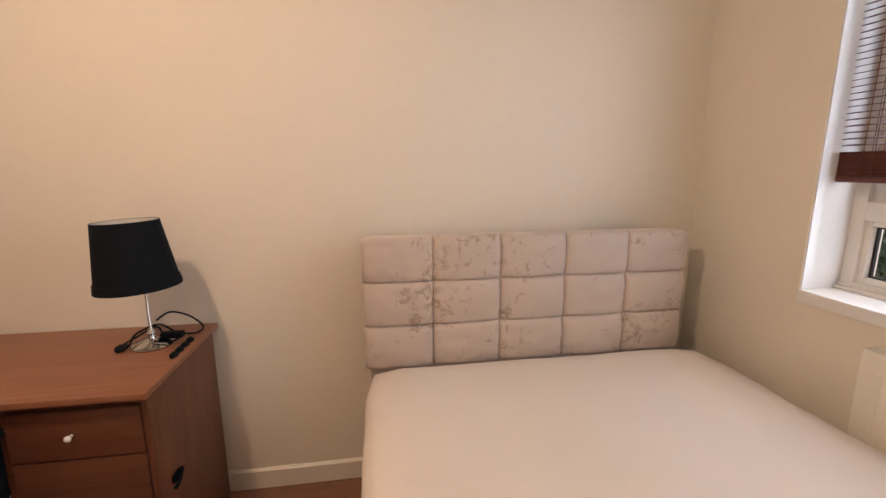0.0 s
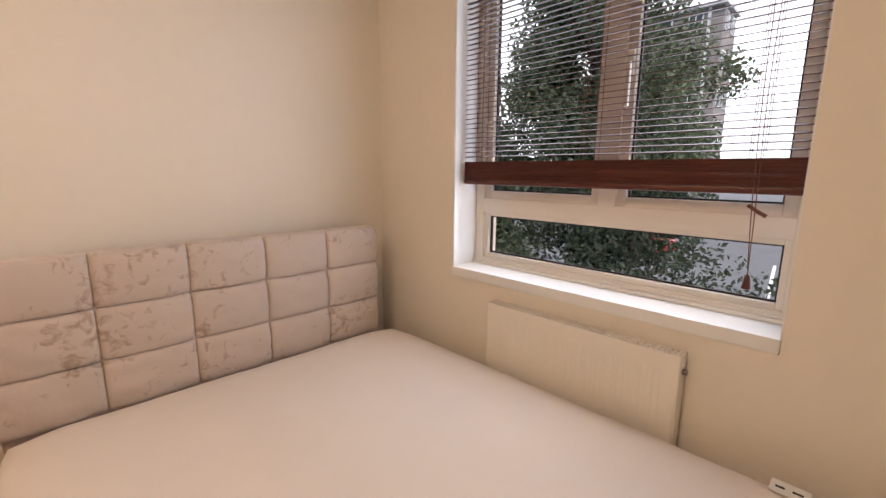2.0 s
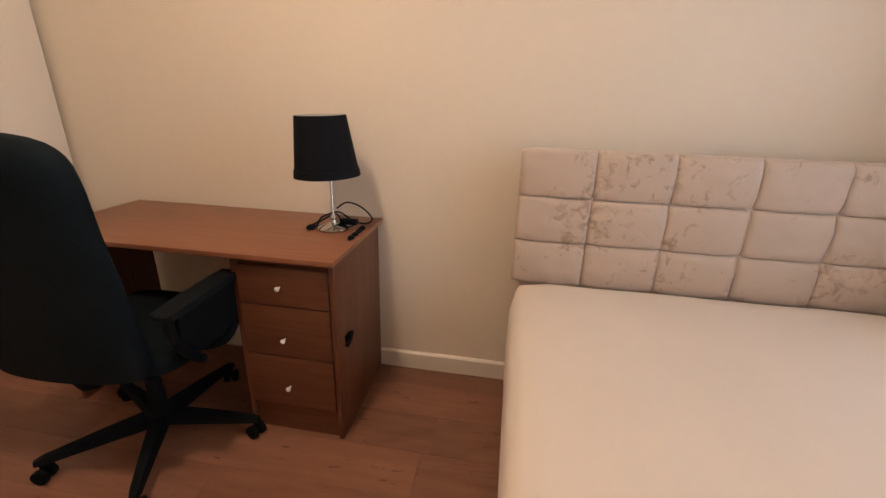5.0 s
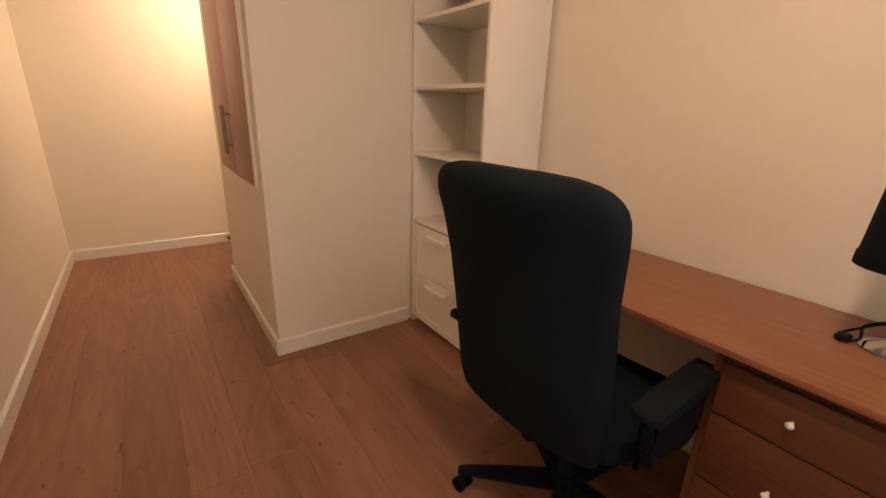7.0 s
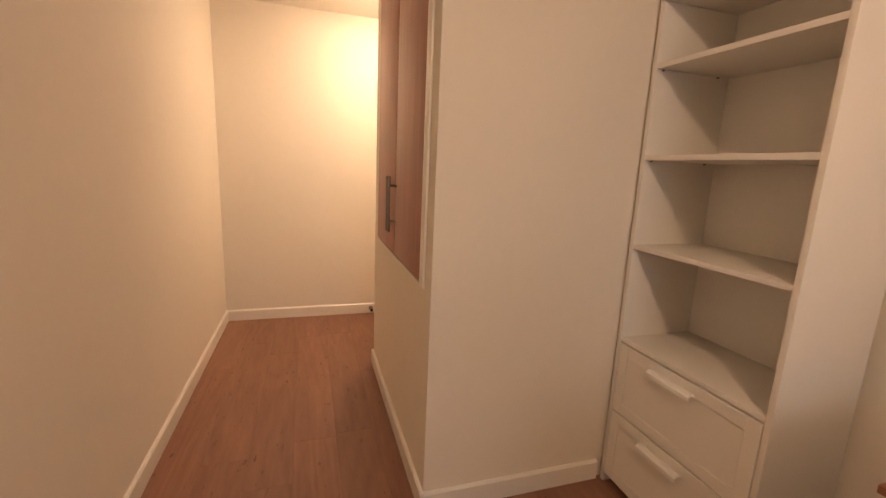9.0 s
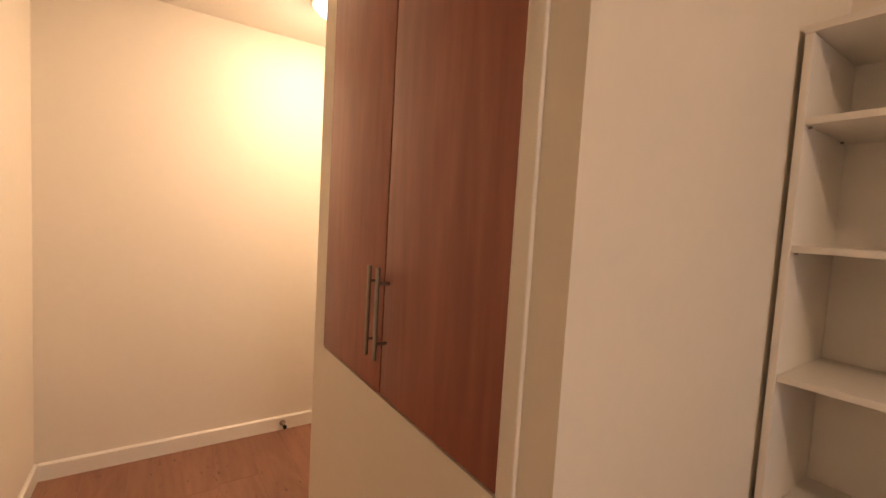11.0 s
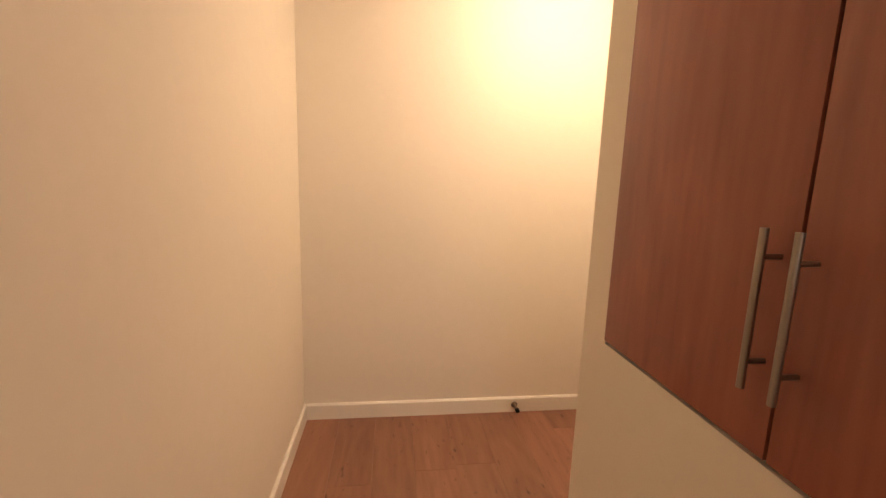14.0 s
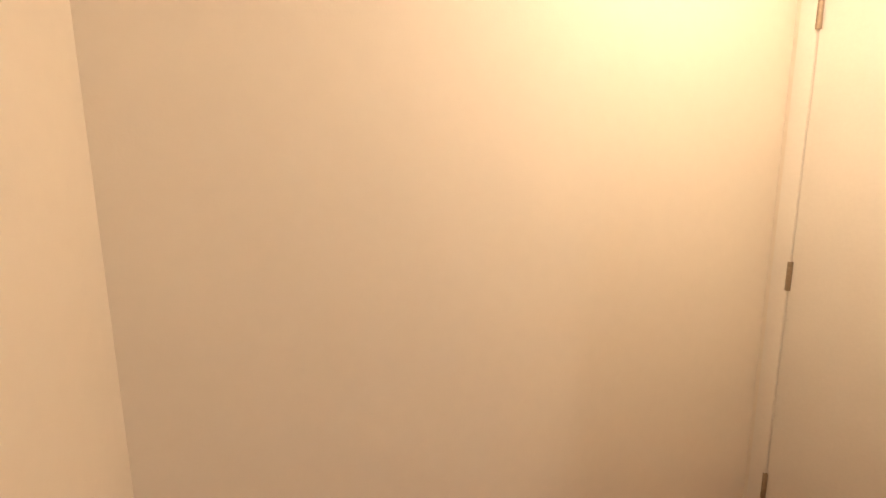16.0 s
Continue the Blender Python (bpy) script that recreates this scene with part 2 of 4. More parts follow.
INK = material("black_ink", (0.02, 0.02, 0.02), 0.8, vary=0.1)
CAULK = material("white_caulk", (0.82, 0.76, 0.66), 0.6, vary=0.05, fine=80, bump=0.4, bump_scale=60)
LIT = glow("lit_diffuser", (1.0, 0.90, 0.62), 4.0)
GLASS = clear_glass("window_glass")
BARK = material("grey_brown_bark", (0.10, 0.075, 0.05), 0.95, vary=0.35, scale=3, fine=25, bump=0.8, bump_scale=18)
LEAF = leafy("tree_leaves", (0.060, 0.088, 0.055), (0.185, 0.225, 0.125))
# low foliage stands in shade; that shade is mixed into its darker greens
LEAF_SHADED = leafy("shaded_bush_leaves", (0.018, 0.030, 0.018), (0.065, 0.090, 0.048))
ASPHALT = material("asphalt", (0.11, 0.115, 0.12), 0.9, vary=0.15, scale=0.6, fine=60, bump=0.4, bump_scale=40)
PAVING = material("pavement_slabs", (0.26, 0.25, 0.24), 0.9, vary=0.12, scale=1, fine=40)
ROADPAINT = material("road_paint", (0.75, 0.75, 0.73), 0.8, vary=0.1, fine=30)
TOWERBRICK = material("buff_brick", (0.29, 0.26, 0.24), 0.9, vary=0.12, scale=0.8, fine=14)
TOWERWHITE = material("white_panel", (0.75, 0.75, 0.75), 0.6, vary=0.04)
DARKGLASS = material("dark_window_glass", (0.05, 0.06, 0.08), 0.1, vary=0.1)
CARRED = material("red_car_paint", (0.55, 0.03, 0.03), 0.25, vary=0.03, coat=0.6)
TYRE = material("tyre_rubber", (0.02, 0.02, 0.02), 0.85, vary=0.1)

# ---- mesh helpers ----


def box(bm, x0, x1, y0, y1, z0, z1, bevel=0.0, seg=2):
    vs = [bm.verts.new((x, y, z)) for x in (x0, x1) for y in (y0, y1) for z in (z0, z1)]
    quads = ((0, 1, 3, 2), (4, 6, 7, 5), (0, 4, 5, 1), (2, 3, 7, 6), (0, 2, 6, 4), (1, 5, 7, 3))
    fs = [bm.faces.new([vs[i] for i in q]) for q in quads]
    if bevel:
        es = list({e for f in fs for e in f.edges})
        bmesh.ops.bevel(bm, geom=es, offset=bevel, segments=seg, profile=0.6, affect='EDGES')
    return bm


def boxed(x0, x1, y0, y1, z0, z1, bevel=0.0, seg=2):
    return box(bmesh.new(), x0, x1, y0, y1, z0, z1, bevel, seg)


def loft(bm, rings, caps=True):
    made = [[bm.verts.new(p) for p in r] for r in rings]
    n = len(made[0])
    for a, b in zip(made, made[1:]):
        for i in range(n):
            bm.faces.new((a[i], a[(i + 1) % n], b[(i + 1) % n], b[i]))
    if caps:
        bm.faces.new(made[0][::-1])
        bm.faces.new(made[-1])
    return bm


def revolve(bm, profile, cx, cy, n=32, caps=True):
    return loft(bm, [[(cx + r * math.cos(2 * math.pi * i / n), cy + r * math.sin(2 * math.pi * i / n), z) for i in range(n)] for r, z in profile], caps)


def tube(bm, pts, r, n=8, taper=None):
    """A round bar along points; taper: radius at each point."""
    pts = [Vector(p) for p in pts]
    rings = []
    for i, p in enumerate(pts):
        d = (pts[min(i + 1, len(pts) - 1)] - pts[max(i - 1, 0)]).normalized()
        side = d.cross(Vector((0, 0, 1)) if abs(d.z) < 0.9 else Vector((1, 0, 0))).normalized()
        up = side.cross(d)
        rr = taper[i] if taper else r
        rings.append([p + rr * (math.cos(a) * side + math.sin(a) * up) for a in (2 * math.pi * k / n for k in range(n))])
    return loft(bm, rings)


def smooth_path(pts, steps=6):
    """Points along a soft curve through the given ones."""
    pts = [Vector(p) for p in pts]
    out = []
    for i in range(len(pts) - 1):
        p0, p1, p2, p3 = pts[max(i - 1, 0)], pts[i], pts[i + 1], pts[min(i + 2, len(pts) - 1)]
        for k in range(steps):
            t = k / steps
            out.append(0.5 * ((2 * p1) + (p2 - p0) * t + (2 * p0 - 5 * p1 + 4 * p2 - p3) * t * t + (3 * p1 - p0 - 3 * p2 + p3) * t ** 3))
    return out + [pts[-1]]


def mesh(name, bm, mat, smooth=False):
    bmesh.ops.recalc_face_normals(bm, faces=bm.faces)
    me = bpy.data.meshes.new(name)
    bm.to_mesh(me)
    bm.free()
    me.materials.append(mat)
    if smooth:
        me.shade_smooth()
        me.set_sharp_from_angle(angle=radians(40))
    return me


def part(name, bm, mat, parent, label="", smooth=True):
    ob = new(name, mesh(name, bm, mat, smooth))
    ob.parent = parent
    if parent.parent is None:
        ob.matrix_parent_inverse = Matrix.Translation(-Vector(parent.location))
    if label:
        ob["label"] = label
    return ob


def thing(name, base, label, category, group="", kind=""):
    ob = new(name)
    ob.location = base
    return tagged(ob, label, category, group, kind)


def single(name, bm, mat, label, category, kind="", group="", smooth=True):
    return tagged(new(name, mesh(name, bm, mat, smooth)), label, category, group, kind)


# ---- the room's shell ----
XW, YS, ZC, T = -6.47, -2.245, 2.455, 0.16          # west wall, south wall, ceiling, wall thickness
CX0, CX1, CY = -5.478, -4.165, -1.185               # built-in closet block
WY0, WY1, WZ0, WZ1 = -1.668, -0.515, 0.912, 2.22   # window opening in the east wall
XO = 0.30                                          # outer face of the east wall
DY = -0.335                                        # wall with the entrance door
DX0, DX1, DZ = -6.40, -5.62, 2.0

def wallpiece(name, boxes, label):
    bm = bmesh.new()
    for b in boxes:
        box(bm, *b)
    return single(name, bm, WALL, label, "wall", "structure", smooth=False)


def wall_with_opening(name, x0, x1, y0, y1, opening, label, along="x"):
    """One slab from floor to ceiling with a rectangular hole (low, high, bottom, top) along x or y."""
    lo, hi, zb, zt = opening
    bm = bmesh.new()
    a0, a1, d0, d1 = (x0, x1, y0, y1) if along == "x" else (y0, y1, x0, x1)
    outer = [(a0, -0.1), (a1, -0.1), (a1, ZC + 0.1), (a0, ZC + 0.1)]
    inner = [(lo, zb), (hi, zb), (hi, zt), (lo, zt)]
    rings = [[bm.verts.new((a, d, z) if along == "x" else (d, a, z)) for a, z in ring] for ring, d in ((outer, d0), (outer, d1), (inner, d1), (inner, d0))]
    for p, q in zip(rings, rings[1:] + rings[:1]):
        for i in range(4):
            bm.faces.new((p[i], p[(i + 1) % 4], q[(i + 1) % 4], q[i]))
    return single(name, bm, WALL, label, "wall", "structure", smooth=False)


wallpiece("wall_north", [(CX1 - 0.2, XO, 0, T, -0.1, ZC + 0.1)], "cream painted wall behind the bed and desk")
wallpiece("wall_south", [(XW - T, XO, YS - T, YS, -0.1, ZC + 0.1)], "cream painted wall with a light switch")
wallpiece("wall_west", [(XW - T, XW, YS, 0.3, -0.1, ZC + 0.1)], "cream painted end wall of the passage")
wall_with_opening("wall_east", 0, XO, YS, 0, (WY0, WY1, WZ0 - 0.02, WZ1), "cream painted wall with the window opening", "y")
wallpiece("wall_closet_east", [(CX1 - 0.10, CX1, CY, -0.002, -0.1, ZC + 0.1)], "cream painted end of the built-in cupboard block")
wallpiece("wall_closet_west", [(CX0, CX0 + 0.1, CY, DY, -0.1, ZC + 0.1)], "cream painted end of the cupboard block by the door")
wall_with_opening("wall_closet_south", CX0 + 0.1, CX1 - 0.1, CY, CY + 0.08, (-5.345, -4.29, 0.872, 2.25), "cream painted front of the built-in cupboard block")
wallpiece("wall_closet_inner", [(-5.345, -4.29, CY + 0.45, CY + 0.5, 0.80, 2.3)], "plain back of the built-in cupboard")
wallpiece("wall_door", [(XW, DX0 - 0.035, DY, DY + 0.12, -0.1, ZC + 0.1), (DX1 + 0.035, CX0 + 0.1, DY, DY + 0.12, -0.1, ZC + 0.1),
                        (DX0 - 0.035, DX1 + 0.035, DY, DY + 0.12, DZ + 0.035, ZC + 0.1)], "cream painted wall around the entrance door")
single("ceiling", boxed(XW - T, XO, YS - T, 0.3, ZC, ZC + 0.12), CEIL, "off-white painted plaster ceiling", "ceiling", "structure", smooth=False)

# window reveal lining and sill
single("trim_reveal", box(box(boxed(0.004, 0.15, WY1 - 0.004, WY1 - 0.0005, WZ0, WZ1), 0.004, 0.15, WY0 + 0.0005, WY0 + 0.004, WZ0, WZ1),
                          0.004, 0.15, WY0 + 0.004, WY1 - 0.004, WZ1 - 0.004, WZ1 - 0.0005), REVEAL, "white painted window reveal", "trim", "structure", smooth=False)
single("trim_window_sill", boxed(-0.006, 0.155, WY0 + 0.001, WY1 - 0.001, WZ0 - 0.019, WZ0 + 0.022, 0.004), REVEAL, "white painted window sill board", "trim", "structure")


def skirting(name, x0, x1, y0, y1, nx, ny):
    """A skirting board whose outer face looks along (nx, ny), with a sloped top edge."""
    h, th = 0.088, 0.015
    bm = bmesh.new()
    if ny:
        ys = y0
        prof = [(ys, 0.0), (ys + ny * th, 0.0), (ys + ny * th, h - 0.008), (ys + ny * th * 0.45, h), (ys, h)]
        rings = [[(x, y, z) for y, z in prof] for x in (x0, x1)]
    else:
        prof = [(x0, 0.0), (x0 + nx * th, 0.0), (x0 + nx * th, h - 0.008), (x0 + nx * th * 0.45, h), (x0, h)]
        rings = [[(x, y, z) for x, z in prof] for y in (y0, y1)]
    loft(bm, rings)
    return single(name, bm, TRIM, "white gloss skirting board along the wall", "skirting", "structure", smooth=False)


skirting("baseboard_north", -3.515, -0.001, -0.0005, 0, 0, -1)
skirting("baseboard_south", XW + 0.001, -0.001, YS + 0.0005, 0, 0, 1)
skirting("baseboard_west", XW + 0.0005, 0, YS + 0.016, DY - 0.015, 1, 0)
skirting("baseboard_closet_south", CX0 - 0.013, CX1 + 0.013, CY - 0.0005, 0, 0, -1)
skirting("baseboard_closet_east", CX1 + 0.0005, 0, CY - 0.0004, -0.40, 1, 0)
skirting("baseboard_closet_west", CX0 - 0.0005, 0, CY - 0.0004, DY - 0.02, -1, 0)
skirting("baseboard_east", -0.0005, 0, YS + 0.016, -0.016, -1, 0)


# ---- window with frame, sashes and panes ----
def window_unit():
    w = thing("window_1", (0.19, (WY0 + WY1) / 2, WZ0), "white plastic window with two upper sashes over a fixed pane", "window", kind="structure")
    x0, x1 = 0.150, 0.215
    bm = bmesh.new()
    box(bm, x0, x1, WY1 - 0.046, WY1 - 0.001, WZ0 + 0.02, WZ1 - 0.002, 0.004)
    box(bm, x0, x1, WY0 + 0.001, WY0 + 0.022, WZ0 + 0.02, WZ1 - 0.002, 0.004)
    box(bm, x0 + 0.001, x1, WY0 + 0.020, WY1 - 0.044, WZ0 + 0.02, WZ0 + 0.052, 0.004)
    box(bm, x0 + 0.001, x1, WY0 + 0.020, WY1 - 0.044, WZ1 - 0.06, WZ1 - 0.002, 0.004)
    box(bm, x0 + 0.001, x1, WY0 + 0.020, WY1 - 0.044, 1.168, 1.228, 0.004)
    box(bm, x0 + 0.001, x1, -1.150, -1.090, 1.22, WZ1 - 0.05, 0.004)
    part("window_frame", bm, UPVC, w)
    cill = boxed(x0 - 0.022, x0, WY0 + 0.006, WY1 - 0.006, WZ0 + 0.0225, WZ0 + 0.034, 0.003)
    part("frame_cill", box(cill, x0 - 0.010, x0, WY0 + 0.006, WY1 - 0.006, WZ0 + 0.0345, WZ0 + 0.044, 0.002), UPVC, w)

    def lights(name, y0, y1, z0, z1, bead, glass_x):
        bm = bmesh.new()
        xa, xb = (x0 + 0.012, glass_x + 0.012)
        for b in ((y0, y0 + bead, z0, z1), (y1 - bead, y1, z0, z1), (y0 + bead, y1 - bead, z0, z0 + bead), (y0 + bead, y1 - bead, z1 - bead, z1)):
            box(bm, xa, xb, *b, 0.003)
        s = part(name, bm, UPVC, w)
        g = bmesh.new()
        i0, i1, j0, j1, e = y0 + bead, y1 - bead, z0 + bead, z1 - bead, 0.006
        for b in ((i0, i0 + e, j0, j1), (i1 - e, i1, j0, j1), (i0 + e, i1 - e, j0, j0 + e), (i0 + e, i1 - e, j1 - e, j1)):
            box(g, glass_x - 0.004, glass_x + 0.008, *b)
        part("gasket", g, GASKET, s, "black rubber glazing gasket", smooth=False)
        p = part("pane", boxed(glass_x, glass_x + 0.005, i0 + 0.001, i1 - 0.001, j0 + 0.001, j1 - 0.001), GLASS, s, "clear glass pane", smooth=False)
        p.visible_shadow = False
        return s
    lights("fixed_light", WY0 + 0.021, WY1 - 0.045, WZ0 + 0.051, 1.169, 0.019, 0.185)
    lights("sash", -1.091, WY1 - 0.045, 1.227, WZ1 - 0.059, 0.034, 0.185)
    b = lights("sash", WY0 + 0.021, -1.149, 1.227, WZ1 - 0.059, 0.034, 0.185)
    y = -1.165
    bm = boxed(0.150, 0.163, y - 0.012, y + 0.012, 1.66, 1.74, 0.003)
    box(bm, 0.134, 0.150, y - 0.008, y + 0.008, 1.56, 1.70, 0.004)
    part("handle", bm, UPVC, b, "white window handle")
    return w


window_unit()


# ---- venetian blind ----
def venetian_blind():
    y0, y1, x = WY0 + 0.010, WY1 - 0.006, 0.075
    b = thing("venetian_blind", (x, (y0 + y1) / 2, 1.29), "dark reddish wooden venetian blind lowered half over the window", "blind")
    part("head_rail", boxed(x - 0.028, x + 0.028, y0, y1, WZ1 - 0.05, WZ1 - 0.006, 0.003), BLINDWOOD, b)
    base = mesh("slat", boxed(-0.0125, 0.0125, y0, y1, -0.0011, 0.0011, 0.0005, 1), BLINDWOOD)
    z, k = 1.405, 0
    while z < WZ1 - 0.06:
        s = new("slat", base)
        s.parent = b
        s.matrix_parent_inverse = Matrix.Translation(-Vector(b.location))
        s.matrix_basis = pose(x, 0, z, 0, -11 + random.uniform(-1.5, 1.5), 0)
        z += 0.0196
        k += 1
    # slats gathered on the bottom rail
    z = 1.311
    while z < 1.384:
        s = new("slat", base)
        s.parent = b
        s.matrix_parent_inverse = Matrix.Translation(-Vector(b.location))
        s.matrix_basis = pose(x + random.uniform(-0.002, 0.002), 0, z, 0, random.uniform(-2, 2), 0)
        z += 0.0024
    part("bottom_rail", boxed(x - 0.015, x + 0.015, y0, y1, 1.290, 1.309, 0.004), BLINDWOOD, b)
    for yy in (y1 - 0.07, y1 - 0.10, -1.06, -1.11, y0 + 0.12, y0 + 0.09):
        bm = bmesh.new()
        for xx in (x - 0.0155, x + 0.0155):
            tube(bm, [(xx, yy, 1.30), (xx, yy, WZ1 - 0.05)], 0.0011, 5)
        part("ladder_cord", bm, CORD, b)
    yy = y0 + 0.085
    bm = bmesh.new()
    tube(bm, smooth_path([(x - 0.030, yy, WZ1 - 0.05), (x - 0.034, yy + 0.01, 1.6), (x - 0.032, yy + 0.004, 1.28), (x - 0.034, yy, 1.075)]), 0.0013, 6)
    tube(bm, smooth_path([(x - 0.033, yy + 0.02, WZ1 - 0.05), (x - 0.038, yy + 0.02, 1.6), (x - 0.036, yy + 0.012, 1.28), (x - 0.034, yy, 1.075)]), 0.0013, 6)
    part("pull_cord", bm, CORD, b)
    part("cord_knot", tube(bmesh.new(), [(x - 0.034, yy - 0.022, 1.235), (x - 0.036, yy, 1.248), (x - 0.034, yy + 0.020, 1.262)], 0.005, 8), CORD, b)
    part("tassel", revolve(bmesh.new(), [(0.003, 1.080), (0.007, 1.074), (0.011, 1.052), (0.012, 1.040), (0.008, 1.038)], x - 0.034, yy, 14), BLINDWOOD, b, "wooden cord tassel")


venetian_blind()


# ---- radiator ----
def radiator():
    y0, y1, z0, z1, xf, xb = -1.460, -0.775, 0.25, 0.836, -0.062, -0.004
    r = thing("radiator", (-0.03, (y0 + y1) / 2, z0), "white enamelled panel radiator under the window", "radiator")
    bm = bmesh.new()
    n = 18
    prof = []
    for i in range(n):
        ya = y0 + 0.03 + (y1 - y0 - 0.06) * i / n
        w = (y1 - y0 - 0.06) / n
        prof += [(ya, 0.0), (ya + w * 0.30, 0.0), (ya + w * 0.42, 0.0016), (ya + w * 0.88, 0.0016)]
    prof = [(y0, 0.0)] + prof + [(y1, 0.0)]
    zs = [(z0, 0.0), (z0 + 0.045, 0.0), (z0 + 0.06, 1.0), (z1 - 0.06, 1.0), (z1 - 0.045, 0.0), (z1, 0.0)]
    grid = [[bm.verts.new((xf + d * f, y, z)) for y, d in prof] for z, f in zs]
    for a, b in zip(grid, grid[1:]):
        for i in range(len(prof) - 1):
            bm.faces.new((a[i], a[i + 1], b[i + 1], b[i]))
    box(bm, xf + 0.0065, xf + 0.012, y0, y1, z0, z1)
    box(bm, xb - 0.014, xb - 0.004, y0 + 0.01, y1 - 0.01, z0 + 0.01, z1 - 0.01)
    part("panel", bm, RADWHITE, r, smooth=False)
    for ya, yb in ((y0 - 0.006, y0), (y1, y1 + 0.006)):
        part("end_cap", boxed(xf - 0.001, xb - 0.002, ya, yb, z0 + 0.01, z1 + 0.003, 0.002), RADWHITE, r)
    # added dark sheet giving the shade inside the radiator below the grille
    part("grille_shadow_sheet", boxed(xf + 0.012, xb - 0.014, y0, y1, z1 - 0.014, z1 - 0.010), GRILLE_SHADOW, r, smooth=False)
    bm = bmesh.new()
    k = 46
    for i in range(k):
        ya = y0 + (y1 - y0) * (i + 0.3) / k
        box(bm, xf + 0.010, xb - 0.008, ya, ya + 0.006, z1 - 0.006, z1)
    for xx in (xf + 0.003, (xf + xb) / 2 - 0.003, xb - 0.008):
        box(bm, xx, xx + 0.007, y0, y1, z1 - 0.007, z1 + 0.001)
    part("top_grille", bm, RADWHITE, r, smooth=False)
    bm = tube(bmesh.new(), [(-0.033, y0 - 0.006, z1 - 0.05), (-0.033, y0 - 0.018, z1 - 0.05)], 0.009, 10)
    part("bleed_valve", bm, STEEL, r, "small metal bleed valve")
    bm = tube(bmesh.new(), [(-0.033, y0 + 0.03, 0.0), (-0.033, y0 + 0.03, z0)], 0.0075, 10)
    part("pipe", bm, RADWHITE, r)
    bm = tube(bmesh.new(), [(-0.033, y1 - 0.03, 0.0), (-0.033, y1 - 0.03, z0)], 0.0075, 10)
    part("pipe", bm, RADWHITE, r)


radiator()


# ---- bed ----
def bed():
    x0, x1, y0, y1 = -1.462, -0.088, -2.10, -0.190
    b = thing("bed", ((x0 + x1) / 2, (y0 + y1) / 2, 0), "double bed with a bare cream mattress and tufted headboard", "bed")
    part("divan_base", boxed(x0 + 0.03, x1 - 0.03, y0 + 0.03, y1 - 0.01, 0.05, 0.335, 0.015, 3), DIVAN, b)
    for xx in (x0 + 0.12, x1 - 0.12):
        for yy in (y0 + 0.15, y1 - 0.15):
            part("castor", revolve(bmesh.new(), [(0.018, 0.0), (0.024, 0.006), (0.024, 0.045), (0.012, 0.052)], xx, yy, 14), BLACKPLASTIC, b)
    # mattress in a stretched cover: soft corners, slightly crowned
    n = 64
    cx, cy, hx, hy = (x0 + x1) / 2, (y0 + y1) / 2, (x1 - x0) / 2, (y1 - y0) / 2

    def ring(inset, z):
        out = []
        for i in range(n):
            a = 2 * math.pi * i / n
            c, s = math.cos(a), math.sin(a)
            p = 22.0
            r = (abs(c) ** p + abs(s) ** p) ** (-1 / p)
            u, v = max(-1, min(1, r * c)), max(-1, min(1, r * s))
            jig = 0.004 * noise.noise(Vector((u * 5, v * 5, z * 9)))
            out.append((cx + u * (hx - inset) + jig, cy + v * (hy - inset) + jig, z + jig * 0.5))
        return out
    prof = [(0.05, 0.338), (0.014, 0.352), (0.003, 0.385), (0.0, 0.45), (0.001, 0.54), (0.006, 0.575), (0.018, 0.598), (0.040, 0.609),
            (0.10, 0.615), (0.25, 0.618), (0.45, 0.620), (0.62, 0.621)]
    part("mattress", loft(bmesh.new(), [ring(i, z) for i, z in prof]), SHEET, b, "mattress in a smooth cream stretch cover")
    # headboard: panel with fifteen puffed pads and buttons at the crossings
    hx0, hx1, hz0, hz1 = -1.462, -0.160, 0.585, 1.093
    h = part("headboard", boxed(hx0 + 0.020, hx1 - 0.020, -0.165, -0.100, 0.30, hz1 - 0.004, 0.018, 4), VELVET, b, "beige crushed velvet tufted headboard")
    cols, rows = 5, 3
    cw, rh = (hx1 - hx0) / cols, (hz1 - hz0) / rows
    for i in range(cols):
        for j in range(rows):
            bm = bmesh.new()
            gu, gv = 20, 16
            grid = []
            for a in range(gu + 1):
                line = []
                for c in range(gv + 1):
                    u, v = math.sin(math.pi * (a / gu - 0.5)), math.sin(math.pi * (c / gv - 0.5))
                    puff = max(0.0, (1 - abs(u) ** 30) * (1 - abs(v) ** 24)) ** 0.5
                    y = -0.170 - 0.014 * puff - 0.010 * (1 - u * u) * (1 - v * v) + 0.020 * (abs(u) * abs(v)) ** 5 + 0.006 * noise.noise(Vector((u * 2 + i * 7, v * 2 + j * 5, 0)))
                    px = hx0 + cw * (i + 0.5 + 0.5 * u)
                    pz = hz0 + rh * (j + 0.5 + 0.5 * v)
                    if j == rows - 1 and v > 0.6:
                        if i == cols - 1 and u > 0.6:
                            pz -= 0.012 * ((u - 0.6) / 0.4) ** 2
                        if i == 0 and u < -0.6:
                            pz -= 0.012 * ((-u - 0.6) / 0.4) ** 2
                    line.append(bm.verts.new((px, y, pz)))
                grid.append(line)
            for a in range(gu):
                for c in range(gv):
                    bm.faces.new((grid[a][c], grid[a + 1][c], grid[a + 1][c + 1], grid[a][c + 1]))
            rim = [grid[a][0] for a in range(gu + 1)] + [grid[gu][c] for c in range(1, gv + 1)] + \
                  [grid[a][gv] for a in range(gu - 1, -1, -1)] + [grid[0][c] for c in range(gv - 1, 0, -1)]
            back = [bm.verts.new((v.co.x, -0.120, v.co.z)) for v in rim]
